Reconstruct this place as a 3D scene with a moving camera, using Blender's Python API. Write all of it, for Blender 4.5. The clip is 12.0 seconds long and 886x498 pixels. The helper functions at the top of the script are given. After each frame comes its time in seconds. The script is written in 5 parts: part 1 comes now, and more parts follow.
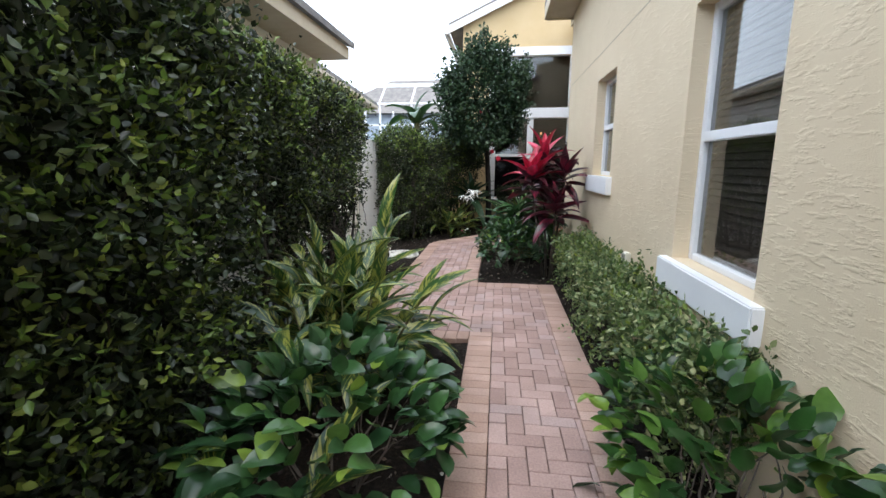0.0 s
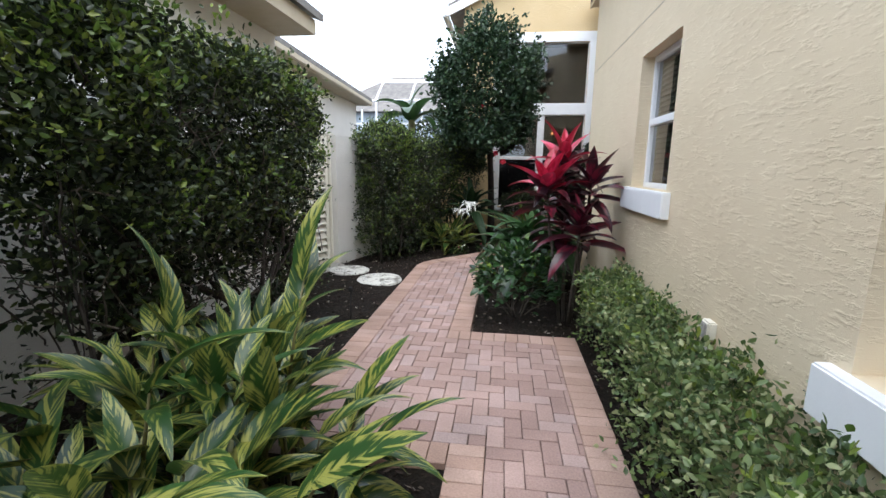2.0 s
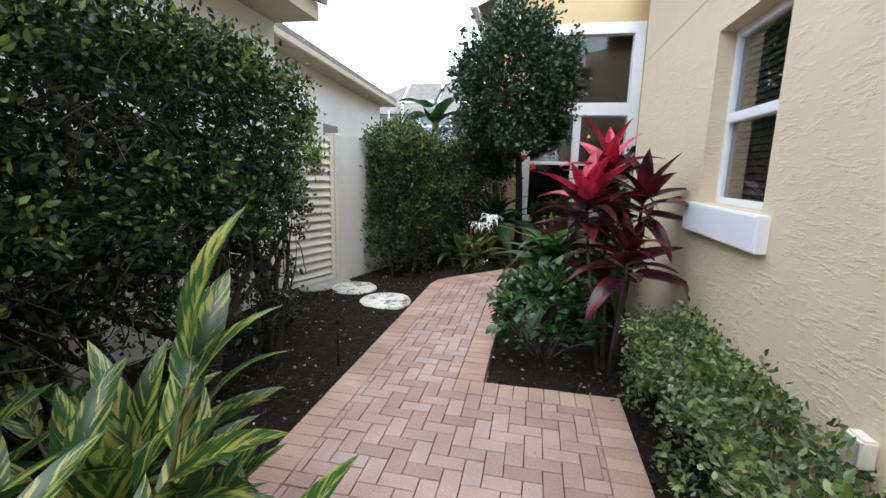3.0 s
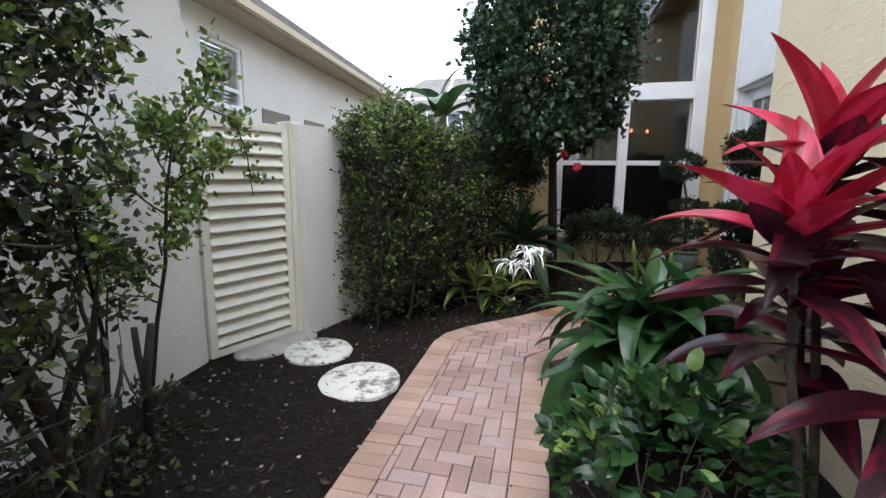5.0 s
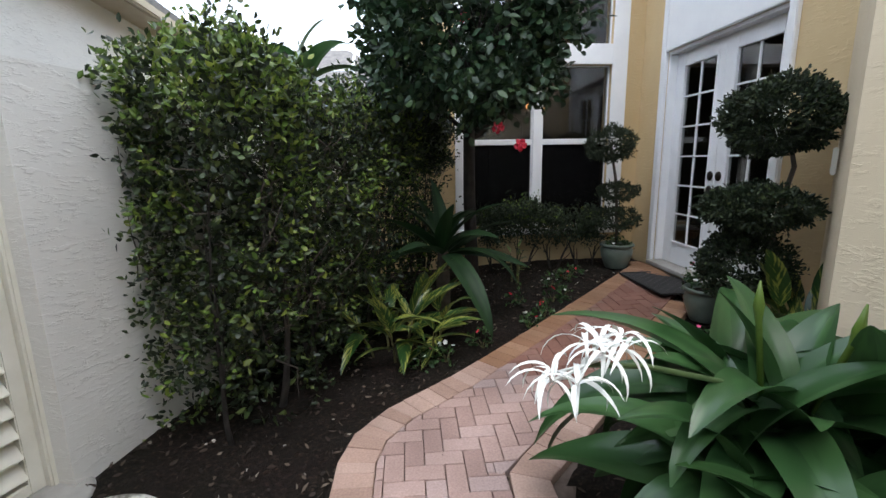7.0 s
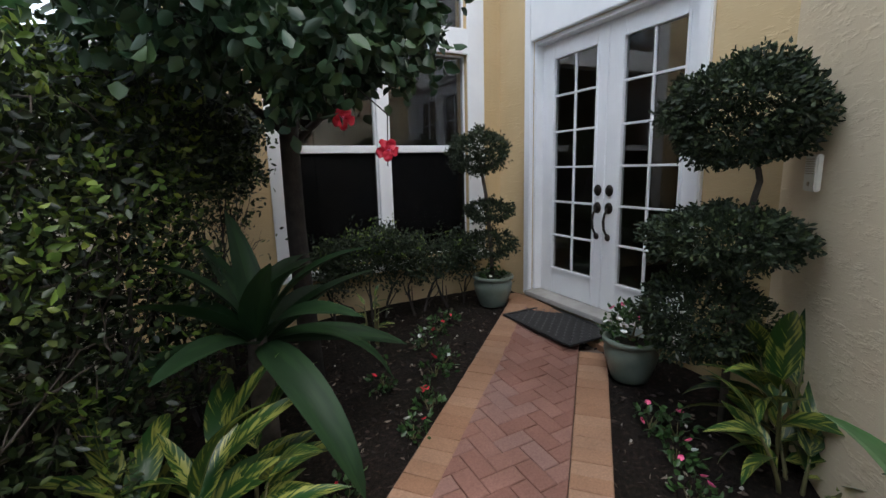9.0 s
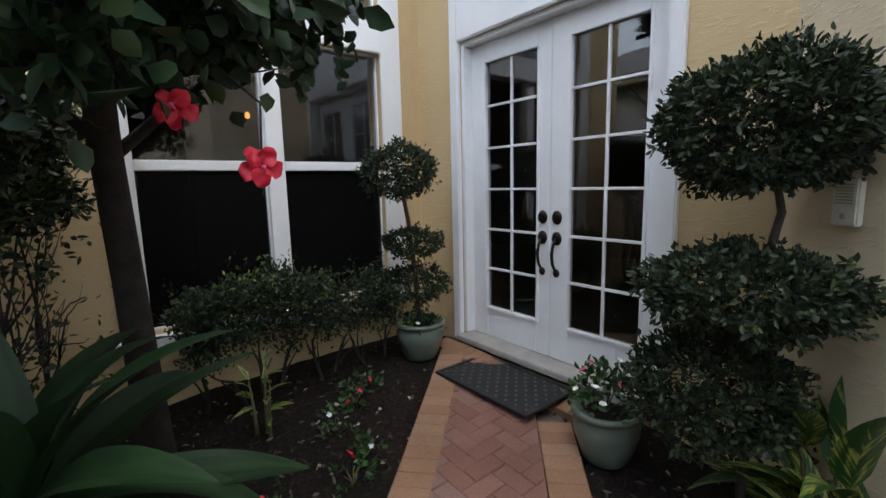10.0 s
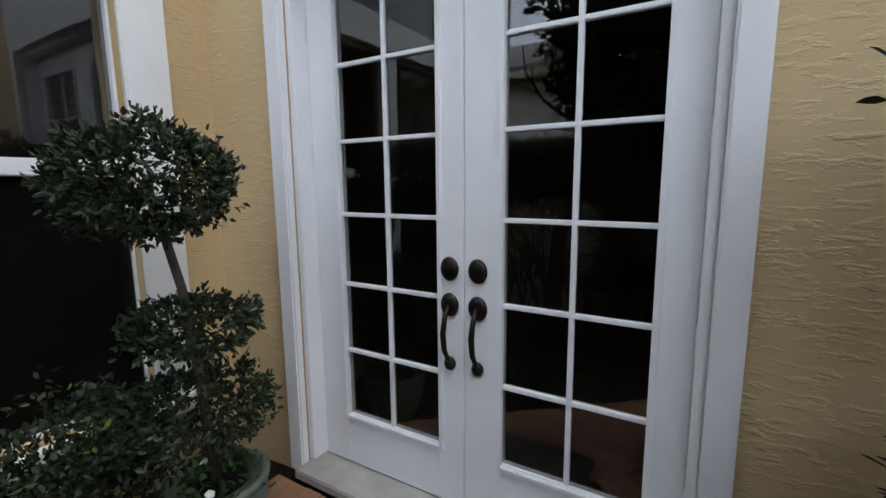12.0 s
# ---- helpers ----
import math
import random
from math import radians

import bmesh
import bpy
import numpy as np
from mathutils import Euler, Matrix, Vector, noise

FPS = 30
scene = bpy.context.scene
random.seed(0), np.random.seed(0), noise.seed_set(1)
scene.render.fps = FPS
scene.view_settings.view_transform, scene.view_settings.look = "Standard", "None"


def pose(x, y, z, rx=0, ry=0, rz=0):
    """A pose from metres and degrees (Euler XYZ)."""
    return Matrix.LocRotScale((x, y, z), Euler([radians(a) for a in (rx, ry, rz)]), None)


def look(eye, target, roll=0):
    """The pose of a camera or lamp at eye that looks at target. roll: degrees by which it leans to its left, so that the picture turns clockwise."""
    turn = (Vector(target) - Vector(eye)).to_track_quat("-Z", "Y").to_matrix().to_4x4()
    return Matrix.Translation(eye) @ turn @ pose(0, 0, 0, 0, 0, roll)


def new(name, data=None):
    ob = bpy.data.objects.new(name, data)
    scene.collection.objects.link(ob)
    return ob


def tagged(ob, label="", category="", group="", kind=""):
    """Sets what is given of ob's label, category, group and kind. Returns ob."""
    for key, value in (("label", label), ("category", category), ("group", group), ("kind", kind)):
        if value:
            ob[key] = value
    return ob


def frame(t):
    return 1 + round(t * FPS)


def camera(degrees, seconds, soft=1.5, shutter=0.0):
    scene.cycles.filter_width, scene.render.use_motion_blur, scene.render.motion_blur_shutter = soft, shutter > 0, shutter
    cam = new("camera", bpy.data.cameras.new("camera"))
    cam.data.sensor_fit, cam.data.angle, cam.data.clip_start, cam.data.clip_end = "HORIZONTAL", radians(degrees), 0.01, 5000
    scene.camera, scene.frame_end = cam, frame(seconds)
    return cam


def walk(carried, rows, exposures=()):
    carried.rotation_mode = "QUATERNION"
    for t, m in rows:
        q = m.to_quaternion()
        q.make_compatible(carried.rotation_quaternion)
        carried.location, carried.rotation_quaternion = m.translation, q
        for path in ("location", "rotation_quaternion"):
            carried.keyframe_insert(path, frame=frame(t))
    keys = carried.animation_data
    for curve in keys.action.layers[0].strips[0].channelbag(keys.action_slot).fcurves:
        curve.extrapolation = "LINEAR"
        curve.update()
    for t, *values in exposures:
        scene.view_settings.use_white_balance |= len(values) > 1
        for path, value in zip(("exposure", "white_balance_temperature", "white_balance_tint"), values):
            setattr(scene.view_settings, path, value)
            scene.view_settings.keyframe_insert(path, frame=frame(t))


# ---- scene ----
cam = camera(89.9, 12.0)
METRES, EYE, TILT, LEAN, TURN = 10.3, 1.46, 0.0, 0.0, 7.0
ROWS = [
    (0.0, 0.0, 0.0, 0.0, 0.02, -10.76, -0.12),
    (0.5, 0.0031, 0.0351, -0.0009, -0.26, -10.18, -0.21),
    (1.0, 0.0069, 0.0712, 0.0008, -0.53, -10.18, -0.41),
    (1.5, 0.0143, 0.1096, 0.0032, -0.12, -10.56, -0.42),
    (2.0, 0.0206, 0.1496, 0.0037, 0.78, -10.59, -0.83),
    (2.5, 0.0289, 0.1905, 0.0052, 2.79, -10.55, -1.31),
    (3.0, 0.0341, 0.2331, 0.0057, 4.77, -10.17, -1.46),
    (5.0, 0.0227, 0.4264, 0.0027, 6.28, -9.43, -0.51),
    (5.5, 0.015, 0.4705, 0.002, 3.44, -9.24, -0.11),
    (6.0, 0.0062, 0.5133, 0.0029, -0.58, -9.77, 0.13),
    (6.5, -0.003, 0.5586, 0.0018, -5.72, -10.44, 0.54),
    (7.0, -0.0097, 0.5976, 0.0019, -11.2, -11.22, 0.89),
    (9.0, 0.0260, 0.7446, 0.0046, -33.51, -10.35, 1.48),
    (9.5, 0.0438, 0.7785, 0.0091, -39.69, -9.61, 1.84),
    (10.0, 0.0672, 0.8133, 0.0078, -45.37, -8.38, 1.32),
    (10.5, 0.0944, 0.8424, 0.0095, -50.71, -7.90, 0.70),
    (11.0, 0.1232, 0.8687, 0.0081, -55.59, -6.97, 0.07),
    (11.5, 0.1509, 0.8921, 0.0106, -60.44, -7.11, 0.13),
    (12.0, 0.1798, 0.9136, 0.0159, -65.89, -8.45, 0.53),
]
walk(cam, [(t, pose(0, 0, EYE, TILT, LEAN, TURN) @ pose(METRES * x, METRES * y, METRES * z, 90 + pitch, roll, yaw)) for t, x, y, z, yaw, pitch, roll in ROWS])


# ---- world, sun, exposure ----
world = bpy.data.worlds.new("overcast")
scene.world = world
world.use_nodes = True
wn, wl = world.node_tree.nodes, world.node_tree.links
sky = wn.new("ShaderNodeTexSky")
sky.sky_type, sky.sun_disc, sky.sun_elevation, sky.sun_rotation = "NISHITA", False, radians(68), radians(187)
sky.dust_density, sky.air_density = 4.0, 1.0
veil = wn.new("ShaderNodeMix")
veil.data_type = "RGBA"
veil.inputs["Factor"].default_value = 0.8
veil.inputs["B"].default_value = (8.7, 9.9, 11.6, 1)
wl.new(sky.outputs["Color"], veil.inputs["A"])
wl.new(veil.outputs["Result"], wn["Background"].inputs["Color"])
wn["Background"].inputs["Strength"].default_value = 0.13
sun_data = bpy.data.lights.new("sun", "SUN")
sun_data.energy, sun_data.angle, sun_data.color = 0.7, radians(40), (1.0, 0.97, 0.93)
sun = new("sun", sun_data)
sun.matrix_world = look((0, 0, 20), (1.0, 8.0, 0))
scene.view_settings.exposure = 1.25


# ---- material helpers ----
def node_mat(name):
    m = bpy.data.materials.new(name)
    m.use_nodes = True
    return m, m.node_tree.nodes, m.node_tree.links, m.node_tree.nodes["Principled BSDF"]


def ramp(n, stops):
    r = n.new("ShaderNodeValToRGB")
    els = r.color_ramp.elements
    els[0].position, els[0].color = stops[0][0], (*stops[0][1], 1)
    els[1].position, els[1].color = stops[-1][0], (*stops[-1][1], 1)
    for p, c in stops[1:-1]:
        e = els.new(p)
        e.color = (*c, 1)
    return r


def noise_node(n, l, scale, detail=4.0, rough=0.6, stretch=None):
    tc = n.new("ShaderNodeTexCoord")
    t = n.new("ShaderNodeTexNoise")
    t.inputs["Scale"].default_value, t.inputs["Detail"].default_value, t.inputs["Roughness"].default_value = scale, detail, rough
    if stretch:
        mp = n.new("ShaderNodeMapping")
        mp.inputs["Scale"].default_value = stretch
        l.new(tc.outputs["Object"], mp.inputs["Vector"])
        l.new(mp.outputs["Vector"], t.inputs["Vector"])
    else:
        l.new(tc.outputs["Object"], t.inputs["Vector"])
    return t


def bump_from(n, l, p, height, strength, dist=0.01):
    b = n.new("ShaderNodeBump")
    b.inputs["Strength"].default_value, b.inputs["Distance"].default_value = strength, dist
    l.new(height, b.inputs["Height"])
    l.new(b.outputs["Normal"], p.inputs["Normal"])
    return b


def mixed(n, l, fac, a, b, mode="MIX"):
    m = n.new("ShaderNodeMix")
    m.data_type, m.blend_type = "RGBA", mode
    for sock, v in (("Factor", fac), ("A", a), ("B", b)):
        if hasattr(v, "links"):
            l.new(v, m.inputs[sock])
        else:
            m.inputs[sock].default_value = v if sock == "Factor" else (*v, 1)
    return m.outputs["Result"]


def surface(name, base, other, scale=6.0, rough=0.7, bump=0.2, grain=120.0, dist=0.003, metal=0.0, spec=0.5):
    """Two-scale mottled surface: broad stains between two colours, and fine relief."""
    m, n, l, p = node_mat(name)
    broad = noise_node(n, l, scale, 5)
    fine = noise_node(n, l, grain, 3)
    r = ramp(n, ((0.35, base), (0.7, other)))
    l.new(broad.outputs["Fac"], r.inputs["Fac"])
    l.new(r.outputs["Color"], p.inputs["Base Color"])
    p.inputs["Roughness"].default_value, p.inputs["Metallic"].default_value = rough, metal
    p.inputs["Specular IOR Level"].default_value = spec
    if bump:
        bump_from(n, l, p, fine.outputs["Fac"], bump, dist)
    return m


def stucco(name, base, other, spread=1.0):
    """Hand-trowelled stucco: flat skips with horizontal ridges, fine sand, faint stains."""
    m, n, l, p = node_mat(name)
    broad = noise_node(n, l, 1.3, 5)
    ridges = noise_node(n, l, 21.0, 5, 0.62, (0.55, 0.55, 1.9))
    skips = noise_node(n, l, 5.5, 3, 0.5, (0.7, 0.7, 1.3))
    gate_ = ramp(n, ((0.38, (0.12, 0.12, 0.12)), (0.58, (1, 1, 1))))
    l.new(skips.outputs["Fac"], gate_.inputs["Fac"])
    sand = noise_node(n, l, 140.0, 3)
    r = ramp(n, ((0.3, base), (0.75, other)))
    l.new(broad.outputs["Fac"], r.inputs["Fac"])
    l.new(r.outputs["Color"], p.inputs["Base Color"])
    p.inputs["Roughness"].default_value, p.inputs["Specular IOR Level"].default_value = 0.85, 0.25
    cut = ramp(n, ((0.50, (0, 0, 0)), (0.62, (1, 1, 1))))
    l.new(ridges.outputs["Fac"], cut.inputs["Fac"])
    broken = mixed(n, l, 1.0, cut.outputs["Color"], gate_.outputs["Color"], "MULTIPLY")
    h = mixed(n, l, 0.22, broken, sand.outputs["Color"])
    bump_from(n, l, p, h, 0.58, 0.0062 * spread)
    return m


CREAM = stucco("cream_stucco", (0.70, 0.575, 0.40), (0.76, 0.635, 0.455))
OCHRE = stucco("ochre_stucco", (0.59, 0.435, 0.24), (0.65, 0.495, 0.29))
GREYWALL = stucco("pale_grey_stucco", (0.72, 0.69, 0.645), (0.79, 0.765, 0.72))
WHITE = surface("white_paint", (0.86, 0.865, 0.875), (0.80, 0.805, 0.825), 3.0, 0.45, 0.15, 60.0)
GATE_PAINT = surface("cream_gate_paint", (0.80, 0.765, 0.67), (0.71, 0.67, 0.57), 5.0, 0.5, 0.2, 40.0)
TRIM_CREAM = surface("beige_trim_paint", (0.52, 0.44, 0.31), (0.46, 0.38, 0.26), 4.0, 0.6, 0.2, 80.0)
ROOF_TILE = surface("grey_roof_tile", (0.14, 0.13, 0.125), (0.24, 0.22, 0.20), 4.0, 0.8, 0.4, 50.0, 0.01)
DARK_METAL = surface("dark_bronze", (0.02, 0.017, 0.015), (0.04, 0.03, 0.026), 12.0, 0.35, 0.1, 60.0, 0.002, 0.8)
# Dark brown that holds the rooms' lack of light in its colour.
ROOM_SHADE = surface("room_shade_colour", (0.075, 0.058, 0.042), (0.10, 0.078, 0.055), 2.0, 0.9, 0.0)
CONCRETE = surface("grey_concrete", (0.30, 0.29, 0.27), (0.42, 0.40, 0.37), 5.0, 0.9, 0.5, 60.0, 0.006)


def glass_mat(name, tint, rough=0.0):
    m, n, l, p = node_mat(name)
    p.inputs["Base Color"].default_value = (*tint, 1)
    p.inputs["Roughness"].default_value, p.inputs["IOR"].default_value = rough, 1.65
    p.inputs["Transmission Weight"].default_value = 1.0
    return m


GLASS = glass_mat("window_glass", (0.55, 0.56, 0.55))

# mulch: dark shredded bark with pale bits
MULCH, n, l, p = node_mat("dark_mulch")
chips = noise_node(n, l, 38.0, 6, 0.7)
patches = noise_node(n, l, 3.0, 4)
r = ramp(n, ((0.3, (0.006, 0.0045, 0.004)), (0.55, (0.022, 0.0155, 0.0115)), (0.72, (0.078, 0.052, 0.039))))
l.new(chips.outputs["Fac"], r.inputs["Fac"])
col = mixed(n, l, 0.35, r.outputs["Color"], patches.outputs["Color"], "MULTIPLY")
l.new(col, p.inputs["Base Color"])
p.inputs["Roughness"].default_value, p.inputs["Specular IOR Level"].default_value = 0.9, 0.2
bump_from(n, l, p, chips.outputs["Fac"], 1.0, 0.04)


# ---- mesh helpers ----
def mesh_from(name, verts, faces, mat, smooth=False, uvs=None):
    me = bpy.data.meshes.new(name)
    me.from_pydata([tuple(v) for v in verts], [], faces)
    if mat:
        me.materials.append(mat)
    if uvs is not None:
        lay = me.uv_layers.new(name="UVMap")
        idx = np.empty(len(me.loops), dtype=np.int32)
        me.loops.foreach_get("vertex_index", idx)
        lay.data.foreach_set("uv", np.asarray(uvs, dtype=np.float32)[idx].ravel())
    if smooth:
        me.polygons.foreach_set("use_smooth", [True] * len(me.polygons))
    me.update()
    return me


def part(name, bm, mat, parent=None, label="", smooth=False):
    me = bpy.data.meshes.new(name)
    bm.to_mesh(me)
    bm.free()
    me.materials.append(mat)
    if smooth:
        me.polygons.foreach_set("use_smooth", [True] * len(me.polygons))
    return put(name, me, parent, label)


def put(name, me, parent=None, label="", m=None):
    ob = new(name, me)
    if parent:
        ob.parent = parent
    if m is not None:
        ob.matrix_local = m
    if label:
        ob["label"] = label
    return ob


def thing(name, m, label, category, group="", kind=""):
    ob = new(name)
    ob.matrix_world = m
    return tagged(ob, label, category, group, kind)


def box(lo, hi, bevel=0.0):
    bm = bmesh.new()
    bmesh.ops.create_cube(bm, size=1)
    s = [max(hi[i] - lo[i], 1e-4) for i in range(3)]
    for v in bm.verts:
        v.co = Vector([lo[i] + (v.co[i] + 0.5) * s[i] for i in range(3)])
    if bevel:
        bmesh.ops.bevel(bm, geom=bm.edges[:], offset=bevel, segments=2, affect="EDGES")
    return bm


def boxes(*spans, bevel=0.0):
    bm = bmesh.new()
    tmp = bpy.data.meshes.new("tmp")
    for lo, hi in spans:
        b = box(lo, hi, bevel)
        b.to_mesh(tmp)
        b.free()
        bm.from_mesh(tmp)
    bpy.data.meshes.remove(tmp)
    return bm


def lathe(profile, seg=32):
    """Surface of revolution about z from (radius, height) pairs."""
    verts, faces = [], []
    for r, z in profile:
        for k in range(seg):
            a = 2 * math.pi * k / seg
            verts.append((r * math.cos(a), r * math.sin(a), z))
    for i in range(len(profile) - 1):
        for k in range(seg):
            a, b = i * seg + k, i * seg + (k + 1) % seg
            faces.append((a, b, b + seg, a + seg))
    return verts, faces


def tube(points, radii, seg=8):
    """A tapered tube through points; returns verts, faces."""
    verts, faces = [], []
    pts = [Vector(q) for q in points]
    for i, q in enumerate(pts):
        d = (pts[min(i + 1, len(pts) - 1)] - pts[max(i - 1, 0)]).normalized()
        u = d.orthogonal().normalized() if i == 0 else (u - d * u.dot(d)).normalized()
        w = d.cross(u)
        for k in range(seg):
            a = 2 * math.pi * k / seg
            verts.append(q + (u * math.cos(a) + w * math.sin(a)) * radii[i])
    for i in range(len(pts) - 1):
        for k in range(seg):
            a, b = i * seg + k, i * seg + (k + 1) % seg
            faces.append((a, b, b + seg, a + seg))
    faces.append(tuple(range(seg - 1, -1, -1)))
    faces.append(tuple(len(verts) - seg + k for k in range(seg)))
    return verts, faces


def merged(*lumps):
    V, F = [], []
    for v, f in lumps:
        o = len(V)
        V += list(v)
        F += [tuple(i + o for i in q) for q in f]
    return V, F


# ---- ground ----
def rise(x, y):
    """The walk climbs gently along its last, diagonal stretch to the entrance."""
    s = max(0.0, ((x + 0.8) + (y - 8.4)) / 1.414)
    k = min(1.0, s / 3.7)
    return 0.22 * k * (0.6 + 0.4 * k)


def axis(lo, hi, step):
    far = [-400, -150, -60, -25, -12, -7]
    inner = list(np.arange(lo, hi, step))
    return [v for v in far if v < lo - 1] + inner + [hi + 3, hi + 10, hi + 40, hi + 120, hi + 400]


xs, ys = axis(-3.3, 2.4, 0.09), axis(-2.0, 12.0, 0.09)
gv, gf = [], []
for yy in ys:
    for xx in xs:
        inside = -3.3 <= xx <= 2.4 and -2 <= yy <= 12
        bumpz = 0.022 * noise.noise((xx * 2.2, yy * 2.2, 0)) + 0.016 * noise.noise((xx * 9, yy * 9, 3)) if inside else -0.05
        gv.append((xx, yy, rise(xx, yy) * (1 if inside else 0) - 0.055 + bumpz))
for j in range(len(ys) - 1):
    for i in range(len(xs) - 1):
        a = j * len(xs) + i
        gf.append((a, a + 1, a + 1 + len(xs), a + len(xs)))
tagged(put("ground", mesh_from("ground", gv, gf, MULCH, True)), "dark shredded bark mulch over soil", "ground", kind="structure")

# ---- own house ----
WX, DX, WY = 1.16, 2.09, 11.78        # long wall, door wall, window wall
HH, EAVE = 4.7, 3.9


def wall(name, spans, mat, label):
    return tagged(part(name, boxes(*spans), mat), label, "wall", kind="structure")


W1, W2 = (2.09, 3.06, 0.855, 2.41), (4.90, 5.79, 1.34, 2.44)   # y from, y to, sill z, head z


def long_wall():
    x0, x1 = WX, WX + 0.22
    ys_ = [-5.0, W1[0], W1[1], W2[0], W2[1], 8.02]
    sp = [((x0, ys_[i], -0.3), (x1, ys_[i + 1], EAVE)) for i in (0, 2, 4)]
    for w in (W1, W2):
        sp += [((x0, w[0], -0.3), (x1, w[1], w[2])), ((x0, w[0], w[3]), (x1, w[1], EAVE))]
    wall("wall_east", sp, CREAM, "cream hand-trowelled stucco house wall")


long_wall()


def slanted_wall():
    bm = bmesh.new()
    a, b = Vector((WX, 8.02, 0)), Vector((DX, 9.02, 0))
    back = Vector((0.16, -0.16, 0))
    q = [a, b, b + back + Vector((0.1, 0.1, 0)), a + Vector((0.22, 0, 0))]
    lo = [bm.verts.new((v.x, v.y, -0.3)) for v in q]
    hi = [bm.verts.new((v.x, v.y, HH)) for v in q]
    bm.faces.new(lo[::-1]), bm.faces.new(hi)
    for i in range(4):
        bm.faces.new((lo[i], lo[(i + 1) % 4], hi[(i + 1) % 4], hi[i]))
    bmesh.ops.recalc_face_normals(bm, faces=bm.faces)
    tagged(part("wall_slanted", bm, CREAM), "cream stucco wall set at an angle beside the entrance", "wall", kind="structure")


slanted_wall()

D0, D1, DZ0, DZ1 = 9.545, 11.20, 0.27, 2.635      # door opening
wall("wall_entrance", [((DX, 9.02, -0.3), (DX + 0.22, D0, HH)), ((DX, D1, -0.3), (DX + 0.22, WY, HH)),
                       ((DX, D0, DZ1), (DX + 0.22, D1, HH)), ((DX, D0, -0.3), (DX + 0.22, D1, DZ0 - 0.04))], OCHRE,
     "ochre stucco wall round the entrance door")
X0, X1, ZS, ZM0, ZM1, ZT = -0.11, 1.69, 0.62, 2.62, 2.86, 4.1
wall("wall_north", [((-0.95, WY, -0.3), (X0, WY + 0.22, 4.6)), ((X1, WY, -0.3), (DX + 0.22, WY + 0.22, 4.6)),
                    ((X0, WY, -0.3), (X1, WY + 0.22, ZS)), ((X0, WY, ZM0), (X1, WY + 0.22, ZM1)),
                    ((X0, WY, ZT), (X1, WY + 0.22, 4.6)), ((-0.95, WY + 0.22, -0.3), (-0.73, WY + 6, 4.75))], OCHRE,
     "ochre stucco wall round the tall corner windows")


wall("wall_return", [((-1.42, WY + 0.02, -0.3), (-0.952, WY + 0.2, 1.97))], OCHRE, "low ochre stucco wall joining house and garden wall")


def sash_window(name, y0, y1, z0, z1, slats, label):
    """White single-hung window in the long wall: frame, meeting rail, panes, blind, sill."""
    w = thing(name, pose(WX, 0, 0), label, "window", kind="structure")
    f = 0.055
    xin, xo = 0.10, 0.16
    zm = z0 + (z1 - z0) * 0.5
    part("frame", boxes(((xin, y0, z0), (xo, y0 + f, z1)), ((xin, y1 - f, z0), (xo, y1, z1)), ((xin, y0 + f, z1 - f), (xo, y1 - f, z1)),
                        ((xin, y0 + f, z0), (xo, y1 - f, z0 + f * 0.8)), bevel=0.006), WHITE, w)
    part("meeting_rail", box((xin - 0.012, y0 + f, zm - 0.03), (xo, y1 - f, zm + 0.03), 0.006), WHITE, w)
    for a, b in ((z0 + f * 0.8, zm - 0.03), (zm + 0.03, z1 - f)):
        g = part("pane", box((xin + 0.03, y0 + f, a), (xin + 0.036, y1 - f, b)), GLASS, w)
        g.visible_shadow = False
    blind = thing("window_blind", pose(WX, 0, 0), "lowered brown slatted blind behind the pane", "blind")
    k = 0
    z = z0 + 0.05
    me = None
    while z < z1 - 0.05:
        if me is None:
            bm = box((-0.004, y0 + 0.03, -0.021), (0.004, y1 - 0.03, 0.021))
            me = bpy.data.meshes.new("slat")
            bm.to_mesh(me)
            bm.free()
            me.materials.append(slats)
        o = put("slat", me, blind)
        o.matrix_local = pose(0.185, 0, z, 0, 32, 0)
        z += 0.043
    part("sill", box((-0.06, y0 - 0.10, z0 - 0.19), (0.1, y1 + 0.10, z0 - 0.002), 0.008), WHITE, w, "thick white painted sill")
    # A flat dark sheet stands in for the unlit room.
    tagged(part("room_shade_sheet", box((WX + 0.30, y0 - 0.3, z0 - 0.3), (WX + 0.32, y1 + 0.3, z1 + 0.3)), ROOM_SHADE), "dark sheet standing in for the unlit room behind the window", "wall", kind="structure")
    return w


SLAT = surface("dark_brown_slat", (0.17, 0.135, 0.115), (0.22, 0.18, 0.15), 8.0, 0.5, 0.1)
sash_window("window_1", *W1, SLAT, "large white-framed sash window with dark blind")
sash_window("window_2", *W2, SLAT, "small white-framed sash window with dark blind")


SCREEN_MESH, n, l, p = node_mat("dark_insect_screen")
p.inputs["Base Color"].default_value = (0.004, 0.004, 0.0045, 1)
p.inputs["Roughness"].default_value, p.inputs["Specular IOR Level"].default_value = 0.9, 0.1
see = n.new("ShaderNodeBsdfTransparent")
mx = n.new("ShaderNodeMixShader")
mx.inputs["Fac"].default_value = 0.42
l.new(p.outputs["BSDF"], mx.inputs[1])
l.new(see.outputs["BSDF"], mx.inputs[2])
l.new(mx.outputs["Shader"], n["Material Output"].inputs["Surface"])


